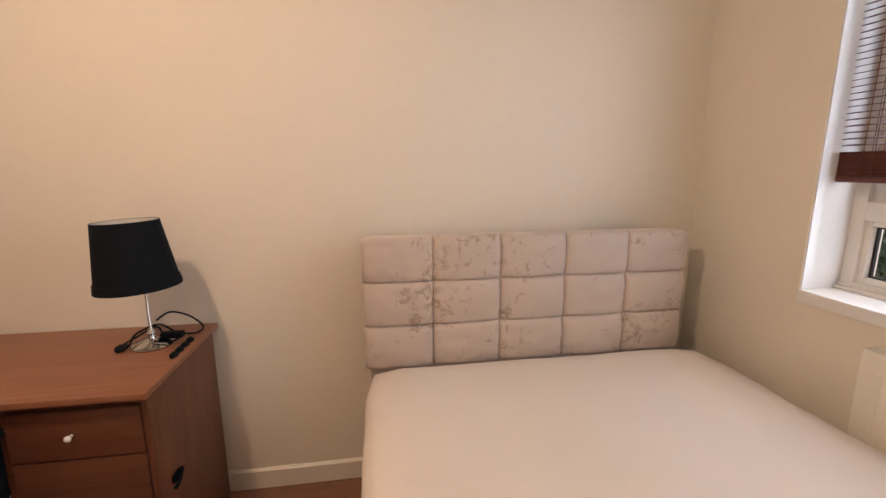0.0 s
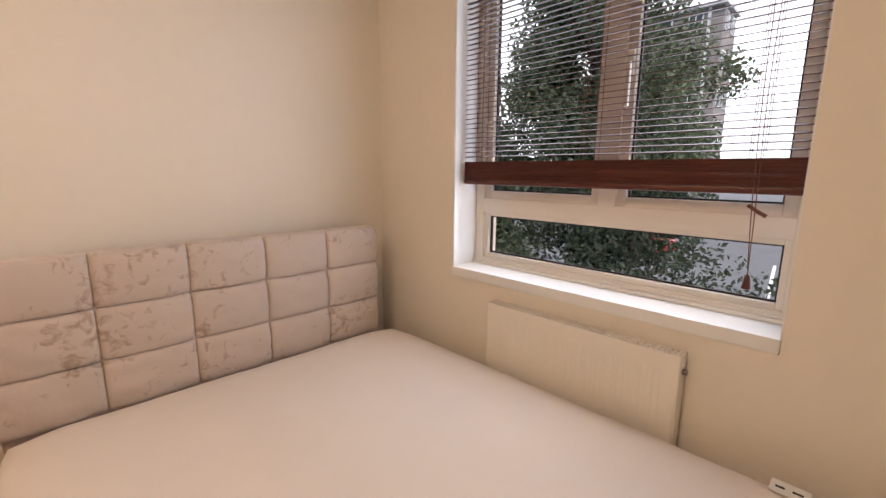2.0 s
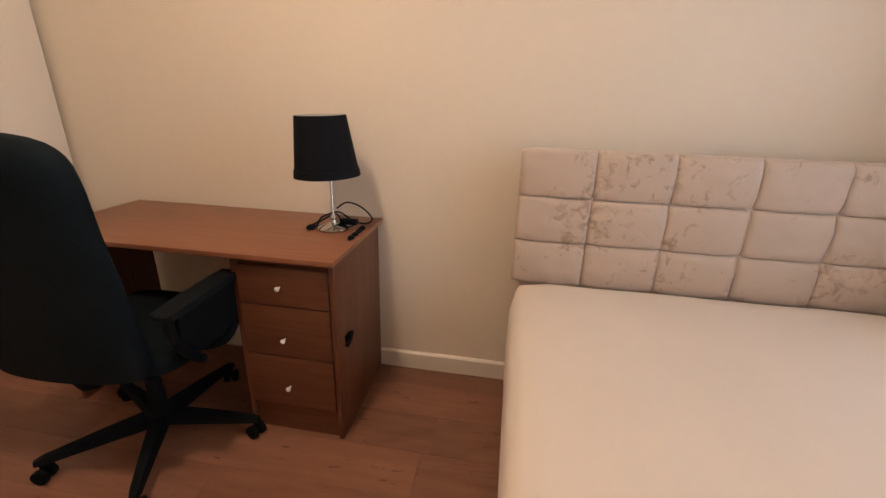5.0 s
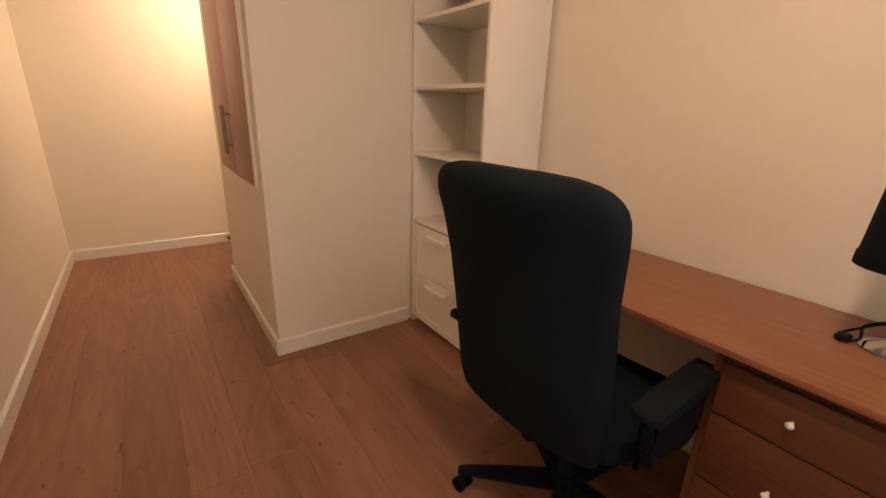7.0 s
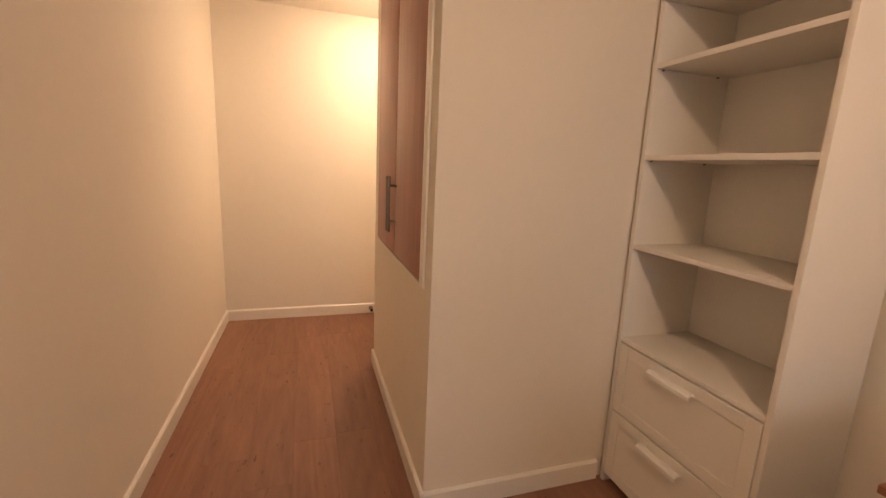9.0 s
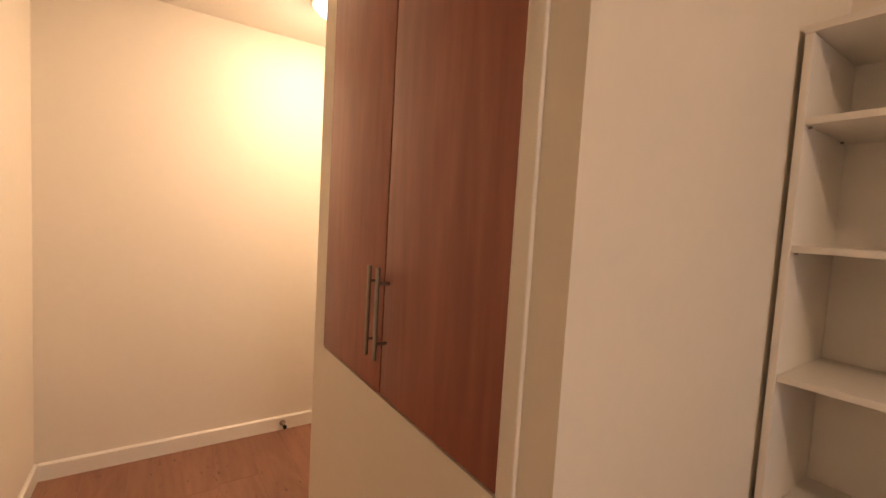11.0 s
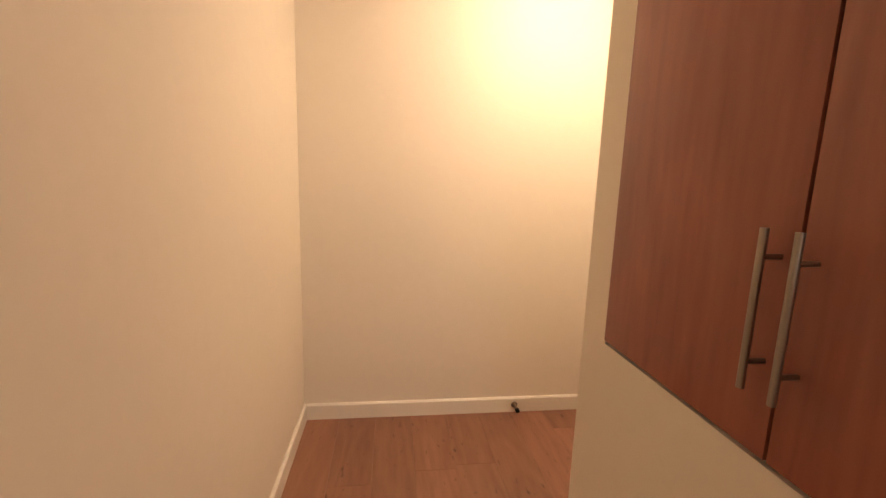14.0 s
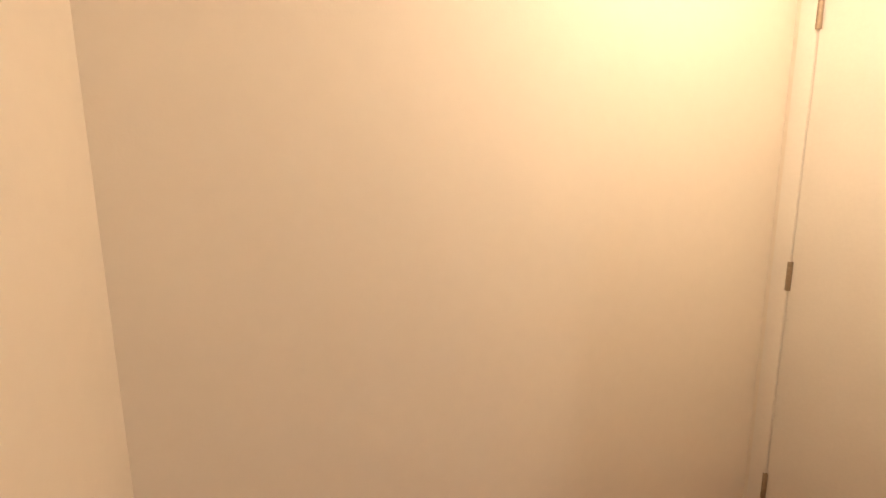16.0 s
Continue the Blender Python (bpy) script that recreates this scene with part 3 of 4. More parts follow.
            for k in range(len(rim)):
                m = (k + 1) % len(rim)
                bm.faces.new((rim[k], back[k], back[m], rim[m]))
            part("pad", bm, VELVET, h)
    for i in range(1, cols):
        for j in range(1, rows):
            bx, bz = hx0 + cw * i, hz0 + rh * j
            bm = loft(bmesh.new(), [[(bx + r * math.cos(k * math.pi / 6), y, bz + r * math.sin(k * math.pi / 6)) for k in range(12)]
                                    for r, y in ((0.010, -0.145), (0.012, -0.158), (0.009, -0.164), (0.003, -0.166))])
            part("button", bm, VELVET, h)
    # care label sewn to the cover's edge
    lb = part("care_label", boxed(-0.150, -0.098, -1.775, -1.70, 0.6155, 0.6175), PAPER, b, "white sewn fabric label with small print", smooth=False)
    for k, w in enumerate((0.018, 0.020)):
        part("print_bar", boxed(-0.13, -0.122, -1.710 - k * 0.032 - w, -1.710 - k * 0.032, 0.6172, 0.6180), INK, lb, smooth=False)


bed()


# ---- desk ----
def desk():
    x0, x1, y0, y1, top = -3.23, -2.028, -0.546, -0.012, 0.75
    d = thing("desk", ((x0 + x1) / 2, (y0 + y1) / 2, 0), "reddish alder-effect desk with three drawers against the wall", "desk")
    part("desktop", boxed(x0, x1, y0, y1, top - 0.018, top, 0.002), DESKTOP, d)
    # panels and drawer fronts carry their shade in the wood colour
    part("side_panel", boxed(x1 - 0.034, x1 - 0.016, y0 + 0.035, y1 - 0.02, 0.0, top - 0.019, 0.0015), DESKSIDE_SHADED, d)
    part("side_panel", boxed(-2.418, -2.400, y0 + 0.035, y1 - 0.02, 0.0, top - 0.019, 0.0015), DESKSIDE_SHADED, d)
    part("side_panel", boxed(x0 + 0.016, x0 + 0.034, y0 + 0.035, y1 - 0.02, 0.0, top - 0.019, 0.0015), DESKSIDE_SHADED, d)
    part("unit_back", boxed(-2.399, x1 - 0.035, y1 - 0.035, y1 - 0.025, 0.02, top - 0.02), DESKSIDE_SHADED, d)
    part("plinth", boxed(-2.399, x1 - 0.035, y0 + 0.050, y0 + 0.065, 0.0, 0.125, 0.001), DESKFRONT_SHADED, d)
    part("top_rail", boxed(-2.399, x1 - 0.035, y0 + 0.048, y0 + 0.063, 0.690, top - 0.019, 0.001), DESKFRONT_SHADED, d)
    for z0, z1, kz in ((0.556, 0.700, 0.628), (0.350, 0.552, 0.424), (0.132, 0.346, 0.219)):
        w = part("drawer", boxed(-2.397, x1 - 0.037, y0 + 0.030, y0 + 0.047, z0 + 0.001, z1 - 0.001, 0.0015), DESKFRONT_SHADED, d)
        bm = bmesh.new()
        prof = [(0.004, 0.0), (0.004, 0.009), (0.0075, 0.012), (0.0095, 0.017), (0.0075, 0.021), (0.003, 0.023)]
        loft(bm, [[(-2.24 + r * math.cos(k * math.pi / 8), y0 + 0.030 - q, kz + r * math.sin(k * math.pi / 8)) for k in range(16)] for r, q in prof])
        part("knob", bm, KNOBWHITE, w, "small round white knob")
    return d


desk()


def cable_grip():
    """Black rubber grip with four slots, stuck near the desk's edge."""
    g = thing("cable_organiser", (-2.056, -0.26, 0.75), "black rubber cable clip strip stuck on the desk", "cable clip")
    part("strip", boxed(-2.062, -2.051, -0.330, -0.190, 0.7503, 0.7525, 0.0008), BLACKPLASTIC, g)
    for k in range(4):
        y = -0.322 + k * 0.040
        bm = bmesh.new()
        loft(bm, [[(-2.0565 + 0.012 * math.cos(a) * s, y + t, 0.7520 + 0.013 * max(0, math.sin(a)) * s) for a in (math.pi * q / 8 for q in range(9))]
                  for t, s in ((0.0, 0.8), (0.004, 1.0), (0.018, 1.0), (0.022, 0.8))])
        part("clip", bm, BLACKPLASTIC, g)


cable_grip()


def side_hook():
    h = thing("cable_hook", (-2.035, -0.43, 0.41), "black plastic cable clip stuck on the desk side", "cable clip")
    part("plate", boxed(-2.0440, -2.037, -0.445, -0.405, 0.392, 0.418, 0.003), BLACKPLASTIC, h)
    part("hook", tube(bmesh.new(), smooth_path([(-2.036, -0.455, 0.382), (-2.030, -0.445, 0.390), (-2.028, -0.425, 0.405), (-2.031, -0.405, 0.420)]), 0.006, 8), BLACKPLASTIC, h)


side_hook()


def table_lamp():
    cx, cy, z = -2.167, -0.208, 0.75
    L = thing("table_lamp", (cx, cy, z), "chrome table lamp with a tapered black shade, switched off", "lamp")
    part("base", revolve(bmesh.new(), [(0.061, z + 0.0005), (0.063, z + 0.006), (0.057, z + 0.012), (0.028, z + 0.020), (0.014, z + 0.028), (0.010, z + 0.040)], cx, cy, 40), CHROME, L)
    bm = revolve(bmesh.new(), [(0.010, z + 0.038), (0.014, z + 0.046), (0.009, z + 0.056), (0.0045, z + 0.064), (0.0045, z + 0.29)], cx, cy, 20)
    part("stem", bm, CHROME, L)
    part("lamp_holder", revolve(bmesh.new(), [(0.014, z + 0.285), (0.017, z + 0.29), (0.017, z + 0.34), (0.012, z + 0.345)], cx, cy, 20), BLACKPLASTIC, L)
    part("bulb", revolve(bmesh.new(), [(0.012, z + 0.345), (0.022, z + 0.365), (0.028, z + 0.385), (0.022, z + 0.405), (0.006, z + 0.414)], cx, cy, 20), SHADELINING, L)
    r0, r1, za, zb = 0.119, 0.090, z + 0.219, z + 0.431

    def leaning(profile):
        """The shade sits askew on its carrier."""
        rings = []
        for r, h in profile:
            f = (h - za) / (zb - za)
            mx, my = cx + 0.008 - 0.014 * f, cy - 0.044
            rings.append([(mx + r * math.cos(q), my + r * math.sin(q), h + 0.04 * r * math.cos(q)) for q in (2 * math.pi * k / 56 for k in range(56))])
        return loft(bmesh.new(), rings, False)
    sh = part("shade", leaning([(r0 - 0.003, za), (r0 + 0.001, za), (r0 - 0.002, za + 0.026), (r0 - 0.0055, za + 0.028), (r1, zb), (r1 - 0.003, zb)]), SHADECLOTH, L, "tapered black fabric shade with a hem band, slightly askew")
    part("lining", leaning([(r0 - 0.0035, za + 0.001), (r1 - 0.0035, zb - 0.001)]), SHADELINING, sh, "white inner lining of the shade")
    bm = bmesh.new()
    for k in range(3):
        a = 2 * math.pi * k / 3
        tube(bm, [(cx, cy, z + 0.34), (cx - 0.006 + (r1 - 0.004) * math.cos(a), cy - 0.044 + (r1 - 0.004) * math.sin(a), zb - 0.02)], 0.0015, 6)
    part("shade_carrier", bm, STEEL, L)


table_lamp()


def lamp_cable():
    c = thing("cable", (-2.17, -0.14, 0.75), "black cable with an inline switch lying round the lamp base", "cable")
    z = 0.755
    pts = [(-2.190, -0.115, z + 0.012), (-2.215, -0.100, z + 0.03), (-2.262, -0.150, z + 0.010), (-2.285, -0.205, z), (-2.270, -0.235, z), (-2.240, -0.225, z + 0.014),
           (-2.245, -0.170, z + 0.032), (-2.200, -0.120, z + 0.045), (-2.150, -0.140, z + 0.034), (-2.110, -0.170, z + 0.016), (-2.120, -0.205, z + 0.012), (-2.165, -0.220, z + 0.022)]
    part("lead", tube(bmesh.new(), smooth_path(pts), 0.0033, 8), BLACKPLASTIC, c)
    pts = [(-2.200, -0.120, z + 0.060), (-2.160, -0.110, z + 0.085), (-2.110, -0.100, z + 0.070), (-2.075, -0.090, z + 0.038), (-2.066, -0.080, z + 0.010), (-2.085, -0.105, z), (-2.130, -0.130, z + 0.012)]
    part("lead", tube(bmesh.new(), smooth_path(pts), 0.0033, 8), BLACKPLASTIC, c)
    bm = boxed(-2.165, -2.095, -0.185, -0.155, z + 0.013, z + 0.034, 0.006, 3)
    part("inline_switch", bm, BLACKPLASTIC, c)
    part("plug", boxed(-2.285, -2.255, -0.228, -0.196, z - 0.004, z + 0.010, 0.004, 3), BLACKPLASTIC, c)
    c.location = Vector(c.location) + Vector((0.020, -0.020, 0))


lamp_cable()


# ---- office chair ----
def office_chair():
    cx, cy = -2.72, -0.62
    back_shift = -0.036
    ch = thing("office_chair", (cx, cy, 0), "black fabric high-back office chair on a five-star base", "chair")

    def P(u, v, z):
        """Chair coordinates: u to its right, v ahead."""
        a = radians(3)
        return (cx + u * math.cos(a) - v * math.sin(a), cy + u * math.sin(a) + v * math.cos(a), z)

    def slab(profile, n=64, p=3.6):
        """Rings of a padded slab: (half width, half depth, middle v, z)."""
        rings = []
        for w, t, v, z in profile:
            r = []
            for i in range(n):
                a = 2 * math.pi * i / n
                c, s = math.cos(a), math.sin(a)
                k = (abs(c) ** p + abs(s) ** p) ** (-1 / p)
                uu = k * c * w
                r.append(P(uu + back_shift, v + k * s * t - 0.030 * (1 - (uu / 0.26) ** 2) * (z > 0.35), z))
            rings.append(r)
        return loft(bmesh.new(), rings)
    prof = [(0.215, 0.020, -0.205, 0.435), (0.242, 0.040, -0.208, 0.448), (0.256, 0.046, -0.215, 0.50), (0.256, 0.046, -0.232, 0.62), (0.258, 0.045, -0.252, 0.76), (0.258, 0.047, -0.275, 0.90),
            (0.268, 0.050, -0.300, 1.02), (0.271, 0.052, -0.312, 1.06), (0.270, 0.052, -0.317, 1.085), (0.264, 0.051, -0.321, 1.106), (0.253, 0.049, -0.324, 1.123), (0.236, 0.045, -0.326, 1.137), (0.210, 0.039, -0.327, 1.148), (0.172, 0.030, -0.328, 1.156), (0.12, 0.018, -0.329, 1.160)]
    part("backrest", slab(prof), BLACKFABRIC, ch, "tall padded black fabric backrest")
    bm = bmesh.new()
    rings = []
    for k, z in ((0.80, 0.405), (0.95, 0.415), (1.0, 0.435), (1.0, 0.465), (0.96, 0.488), (0.85, 0.498)):
        r = []
        for i in range(32):
            a = 2 * math.pi * i / 32
            c, s = math.cos(a), math.sin(a)
            q = (abs(c) ** 5 + abs(s) ** 5) ** (-0.2)
            r.append(P(q * c * 0.25 * k, 0.045 + q * s * 0.245 * k, z - (0.02 * max(0, s) ** 2)))
        rings.append(r)
    part("seat", loft(bm, rings), BLACKFABRIC, ch, "padded black fabric seat")
    part("seat_plate", loft(bmesh.new(), [[P(*q, z) for q in ((-0.1, -0.12), (0.1, -0.12), (0.1, 0.12), (-0.1, 0.12))] for z in (0.370, 0.404)]), BLACKPLASTIC, ch)
    part("back_bar", tube(bmesh.new(), smooth_path([P(0, -0.10, 0.385), P(0, -0.20, 0.390), P(0, -0.24, 0.43), P(0, -0.265, 0.55)]), 0.018, 8), BLACKPLASTIC, ch)
    for side in (-1, 1):
        u = side * 0.292
        arm = part("armrest", loft(bmesh.new(), [[P(u + du * s, v, 0.655 + dz * s) for du, dz in ((-0.042, -0.006), (-0.036, 0.012), (0.036, 0.012), (0.042, -0.006), (0.026, -0.014), (-0.026, -0.014))]
                                                 for v, s in ((-0.225, 0.5), (-0.215, 0.9), (-0.10, 1.0), (0.05, 1.0), (0.115, 0.9), (0.125, 0.5))]), BLACKPLASTIC, ch)
        bm = bmesh.new()
        path = smooth_path([P(u, 0.10, 0.648), P(u + side * 0.006, 0.125, 0.60), P(u, 0.11, 0.50), P(side * 0.265, 0.05, 0.415), P(side * 0.14, 0.02, 0.398)])
        tube(bm, path, 0.018, 8)
        tube(bm, smooth_path([P(u, -0.19, 0.648), P(u + side * 0.004, -0.20, 0.60), P(u, -0.15, 0.50), P(side * 0.265, -0.06, 0.415), P(side * 0.14, -0.02, 0.398)]), 0.016, 8)
        rings = []
        for v, low in ((-0.18, 0.56), (-0.12, 0.50), (0.0, 0.47), (0.09, 0.50), (0.125, 0.58)):
            rings.append([P(u - 0.017, v, low), P(u + 0.017, v, low), P(u + 0.021, v, 0.645), P(u - 0.021, v, 0.645)])
        loft(bm, rings)
        part("arm_support", bm, BLACKPLASTIC, arm, "broad black moulded arm support")
    part("back_knob", tube(bmesh.new(), [P(-0.235, -0.25, 0.66), P(-0.322, -0.25, 0.66)], 0.016, 12), BLACKPLASTIC, ch)
    part("gas_lift", revolve(bmesh.new(), [(0.030, 0.075), (0.030, 0.20), (0.026, 0.205), (0.026, 0.27), (0.014, 0.275), (0.014, 0.371)], cx, cy, 20), BLACKPLASTIC, ch)
    hub = part("star_base", revolve(bmesh.new(), [(0.045, 0.070), (0.052, 0.080), (0.052, 0.120), (0.036, 0.135)], cx, cy, 24), BLACKPLASTIC, ch)
    for k in range(5):
        a = radians(11 + 72 * k)
        d, s = Vector((math.cos(a), math.sin(a), 0)), Vector((-math.sin(a), math.cos(a), 0))
        c = Vector((cx, cy, 0))
        rings = []
        for r, w, za, zb in ((0.03, 0.030, 0.072, 0.122), (0.18, 0.024, 0.072, 0.110), (0.335, 0.018, 0.070, 0.092), (0.362, 0.012, 0.070, 0.084)):
            rings.append([c + d * r + s * w + Vector((0, 0, za)), c + d * r - s * w + Vector((0, 0, za)), c + d * r - s * w * 0.7 + Vector((0, 0, zb)), c + d * r + s * w * 0.7 + Vector((0, 0, zb))])
        part("leg", loft(bmesh.new(), rings), BLACKPLASTIC, hub, smooth=False)
        w0 = c + d * 0.345
        bm = bmesh.new()
        a2 = a + 1.1 + k
        ax = Vector((math.cos(a2), math.sin(a2), 0))
        fw = ax.cross(Vector((0, 0, 1)))
        for off in (-0.018, 0.018):
            m = w0 + ax * off + Vector((0, 0, 0.0265))
            loft(bm, [[m + ax * t + (fw * math.cos(q) + Vector((0, 0, 1)) * math.sin(q)) * r for q in (2 * math.pi * j / 18 for j in range(18))]
                      for t, r in ((-0.010, 0.021), (-0.008, 0.026), (0.008, 0.026), (0.010, 0.021))])
        tube(bm, [w0 + Vector((0, 0, 0.03)), w0 + Vector((0, 0, 0.078))], 0.008, 8)
        part("castor", bm, BLACKPLASTIC, hub)


office_chair()


# ---- bookcase with two drawers ----
def bookcase():
    x0, x1, y0, y1, h, t = -4.150, -3.530, -0.380, -0.030, 1.945, 0.018
    b = thing("bookcase", ((x0 + x1) / 2, (y0 + y1) / 2, 0), "tall white empty bookcase with open shelves and two drawers", "bookcase")
    part("side_panel", boxed(x0, x0 + t, y0, y1, 0.0, h - 0.021, 0.001), WHITEBOARD, b)
    part("side_panel", boxed(x1 - t, x1, y0, y1, 0.0, h - 0.021, 0.001), WHITEBOARD, b)
    part("top_panel", boxed(x0 - 0.001, x1 + 0.001, y0 - 0.002, y1, h - 0.020, h, 0.001), WHITEBOARD, b)
    part("back_panel", boxed(x0 + 0.002, x1 - 0.002, y1, y1 + 0.004, 0.03, h - 0.003), WHITEBOARD, b, smooth=False)
    for z in (1.697, 1.373, 1.032, 0.648):
        s = part("shelf", boxed(x0 + t + 0.001, x1 - t - 0.001, y0 + 0.004, y1 - 0.002, z, z + t, 0.001), WHITEBOARD, b)
        if z > 0.7:
            for xx in (x0 + t + 0.004, x1 - t - 0.004):
                for yy in (y0 + 0.03, y1 - 0.06):
                    part("shelf_pin", boxed(xx - 0.003, xx + 0.004, yy - 0.004, yy + 0.004, z - 0.006, z - 0.0005), STEEL, s, smooth=False)
    part("plinth", boxed(x0 + t + 0.001, x1 - t - 0.001, y0 + 0.05, y0 + 0.062, 0.0, 0.05), WHITEBOARD, b, smooth=False)
    for z0, z1, hz in ((0.350, 0.642, 0.602), (0.045, 0.344, 0.297)):
        bm = bmesh.new()
        f = 0.045
        xa, xb, yf = x0 + t + 0.003, x1 - t - 0.003, y0 - 0.001
        box(bm, xa, xb, yf + 0.005, yf + 0.014, z0, z1)
        d = part("drawer", bm, WHITEBOARD, b, smooth=False)
        for q in ((xa, xa + f, z0, z1), (xb - f, xb, z0, z1), (xa + f + 0.0003, xb - f - 0.0003, z0, z0 + f), (xa + f + 0.0003, xb - f - 0.0003, z1 - f, z1)):
            part("rail", boxed(q[0], q[1], yf, yf + 0.0048, q[2], q[3], 0.0012, 1), WHITEBOARD, d, smooth=False)
        hb = bmesh.new()
        xm0, xm1 = -3.955, -3.770
        prof = [(yf, hz + 0.006), (yf - 0.004, hz + 0.011), (yf - 0.018, hz + 0.010), (yf - 0.026, hz + 0.002), (yf - 0.027, hz - 0.012), (yf - 0.023, hz - 0.012), (yf - 0.022, hz), (yf - 0.016, hz + 0.004), (yf, hz + 0.004)]
        loft(hb, [[(x, y, z) for y, z in prof] for x in (xm0, xm1)])
        part("handle", hb, KNOBWHITE, d, "white cup-edge pull handle", smooth=False)


bookcase()


# ---- cupboard doors in the closet block ----
def bar_handle(parent, x, za, zb):
    y = CY - 0.006
    h = part("handle", tube(bmesh.new(), [(x, y - 0.036, za), (x, y - 0.036, zb)], 0.0062, 16), STEEL, parent, "brushed steel bar handle")
    for z in (za + 0.045, zb - 0.045):
        part("post", tube(bmesh.new(), [(x, y, z), (x, y - 0.036, z)], 0.0045, 12), STEEL, h)


def cupboard_door(xa, xb, hx):
    d = thing("cupboard_door", ((xa + xb) / 2, CY, 0.88), "closed cherry-veneer cupboard door with a steel bar handle", "cupboard door", "cupboard doors of the built-in closet")
    part("panel", boxed(xa, xb, CY - 0.006, CY + 0.014, 0.884, 2.246, 0.0015), DOORWOOD, d)
    bar_handle(d, hx, 1.000, 1.262)


cupboard_door(-5.340, -4.8225, -4.848)
cupboard_door(-4.8160, -4.296, -4.790)
single("trim_cupboard_side", boxed(-4.289, -4.245, CY - 0.012, CY - 0.0005, 0.873, 2.29, 0.005, 3), TRIM, "white painted timber strip beside the cupboard doors", "trim", "structure")
bm = bmesh.new()
rings = []
for k in range(60):
    z = 0.88 + 1.37 * k / 59
    w = 0.0015 + 0.0016 * noise.noise(Vector((0, 0, z * 14))) + 0.004 * math.exp(-((z - 1.66) / 0.012) ** 2)
    rings.append([(-4.294 - w, CY - 0.0062, z), (-4.2895, CY - 0.0125, z), (-4.287, CY - 0.0125, z), (-4.288, CY - 0.004, z)])
single("trim_caulk", loft(bm, rings), CAULK, "uneven bead of white sealant along the cupboard door", "trim", "structure")


# ---- entrance door ----
def entrance_door():
    d = thing("door_1", ((DX0 + DX1) / 2, DY, 0.0), "closed flush door painted cream with three steel hinges", "door", kind="structure")
    part("leaf", boxed(DX0, DX1, DY + 0.002, DY + 0.042, 0.006, DZ, 0.0015), TRIM, d)
    fr = bmesh.new()
    box(fr, DX0 - 0.034, DX0 - 0.0010, DY - 0.001, DY + 0.11, 0.0, DZ + 0.034)
    box(fr, DX1 + 0.0025, DX1 + 0.034, DY - 0.001, DY + 0.11, 0.0, DZ + 0.034)
    box(fr, DX0 - 0.0010, DX1 + 0.0025, DY - 0.001, DY + 0.11, DZ + 0.003, DZ + 0.034)
    part("door_frame", fr, TRIM, d, smooth=False)
    ar = bmesh.new()
    box(ar, XW + 0.0155, DX0 - 0.0015, DY - 0.006, DY - 0.0015, 0.0, DZ + 0.075, 0.0015, 2)
    box(ar, DX1 + 0.012, DX1 + 0.066, DY - 0.006, DY - 0.0015, 0.0, DZ + 0.075, 0.0015, 2)
    box(ar, DX0 - 0.012, DX1 + 0.012, DY - 0.006, DY - 0.0015, DZ + 0.020, DZ + 0.075, 0.0015, 2)
    part("architrave", ar, TRIM, d)
    for z in (1.842, 1.005, 0.219):
        h = part("hinge", tube(bmesh.new(), [(DX0 - 0.001, DY - 0.004, z - 0.05), (DX0 - 0.001, DY - 0.004, z + 0.05)], 0.0062, 12), BRASSY, d, "worn steel butt hinge")
        for k in range(5):
            part("knuckle", tube(bmesh.new(), [(DX0 - 0.001, DY - 0.0045, z - 0.048 + k * 0.0196), (DX0 - 0.001, DY - 0.0045, z - 0.031 + k * 0.0196)], 0.0072, 12), BRASSY, h)
        part("hinge_plate", boxed(DX0 - 0.007, DX0 + 0.006, DY - 0.0025, DY + 0.001, z - 0.05, z + 0.05), BRASSY, h, smooth=False)


entrance_door()

# room beyond the door stays closed
single("wall_behind_door", boxed(XW, CX0 + 0.1, DY + 0.13, DY + 0.2, -0.1, ZC + 0.1), WALL, "plain wall closing the doorway", "wall", "structure", smooth=False)


def door_stop():
    y, z, x = -1.071, 0.045, XW + 0.0155
    s = thing("door_stop", (x, y, z), "short steel door stop with a black rubber tip on the skirting", "door stop")

    def disc(prof):
        return loft(bmesh.new(), [[(x + t, y + r * math.cos(2 * math.pi * k / 18), z + r * math.sin(2 * math.pi * k / 18)) for k in range(18)] for t, r in prof])
    part("flange", disc([(0.0, 0.019), (0.003, 0.019), (0.005, 0.011)]), STEEL, s)
    part("stem", disc([(0.004, 0.009), (0.055, 0.009), (0.056, 0.011)]), STEEL, s)
    part("rubber_tip", disc([(0.056, 0.012), (0.072, 0.012), (0.075, 0.009)]), BLACKPLASTIC, s)


door_stop()


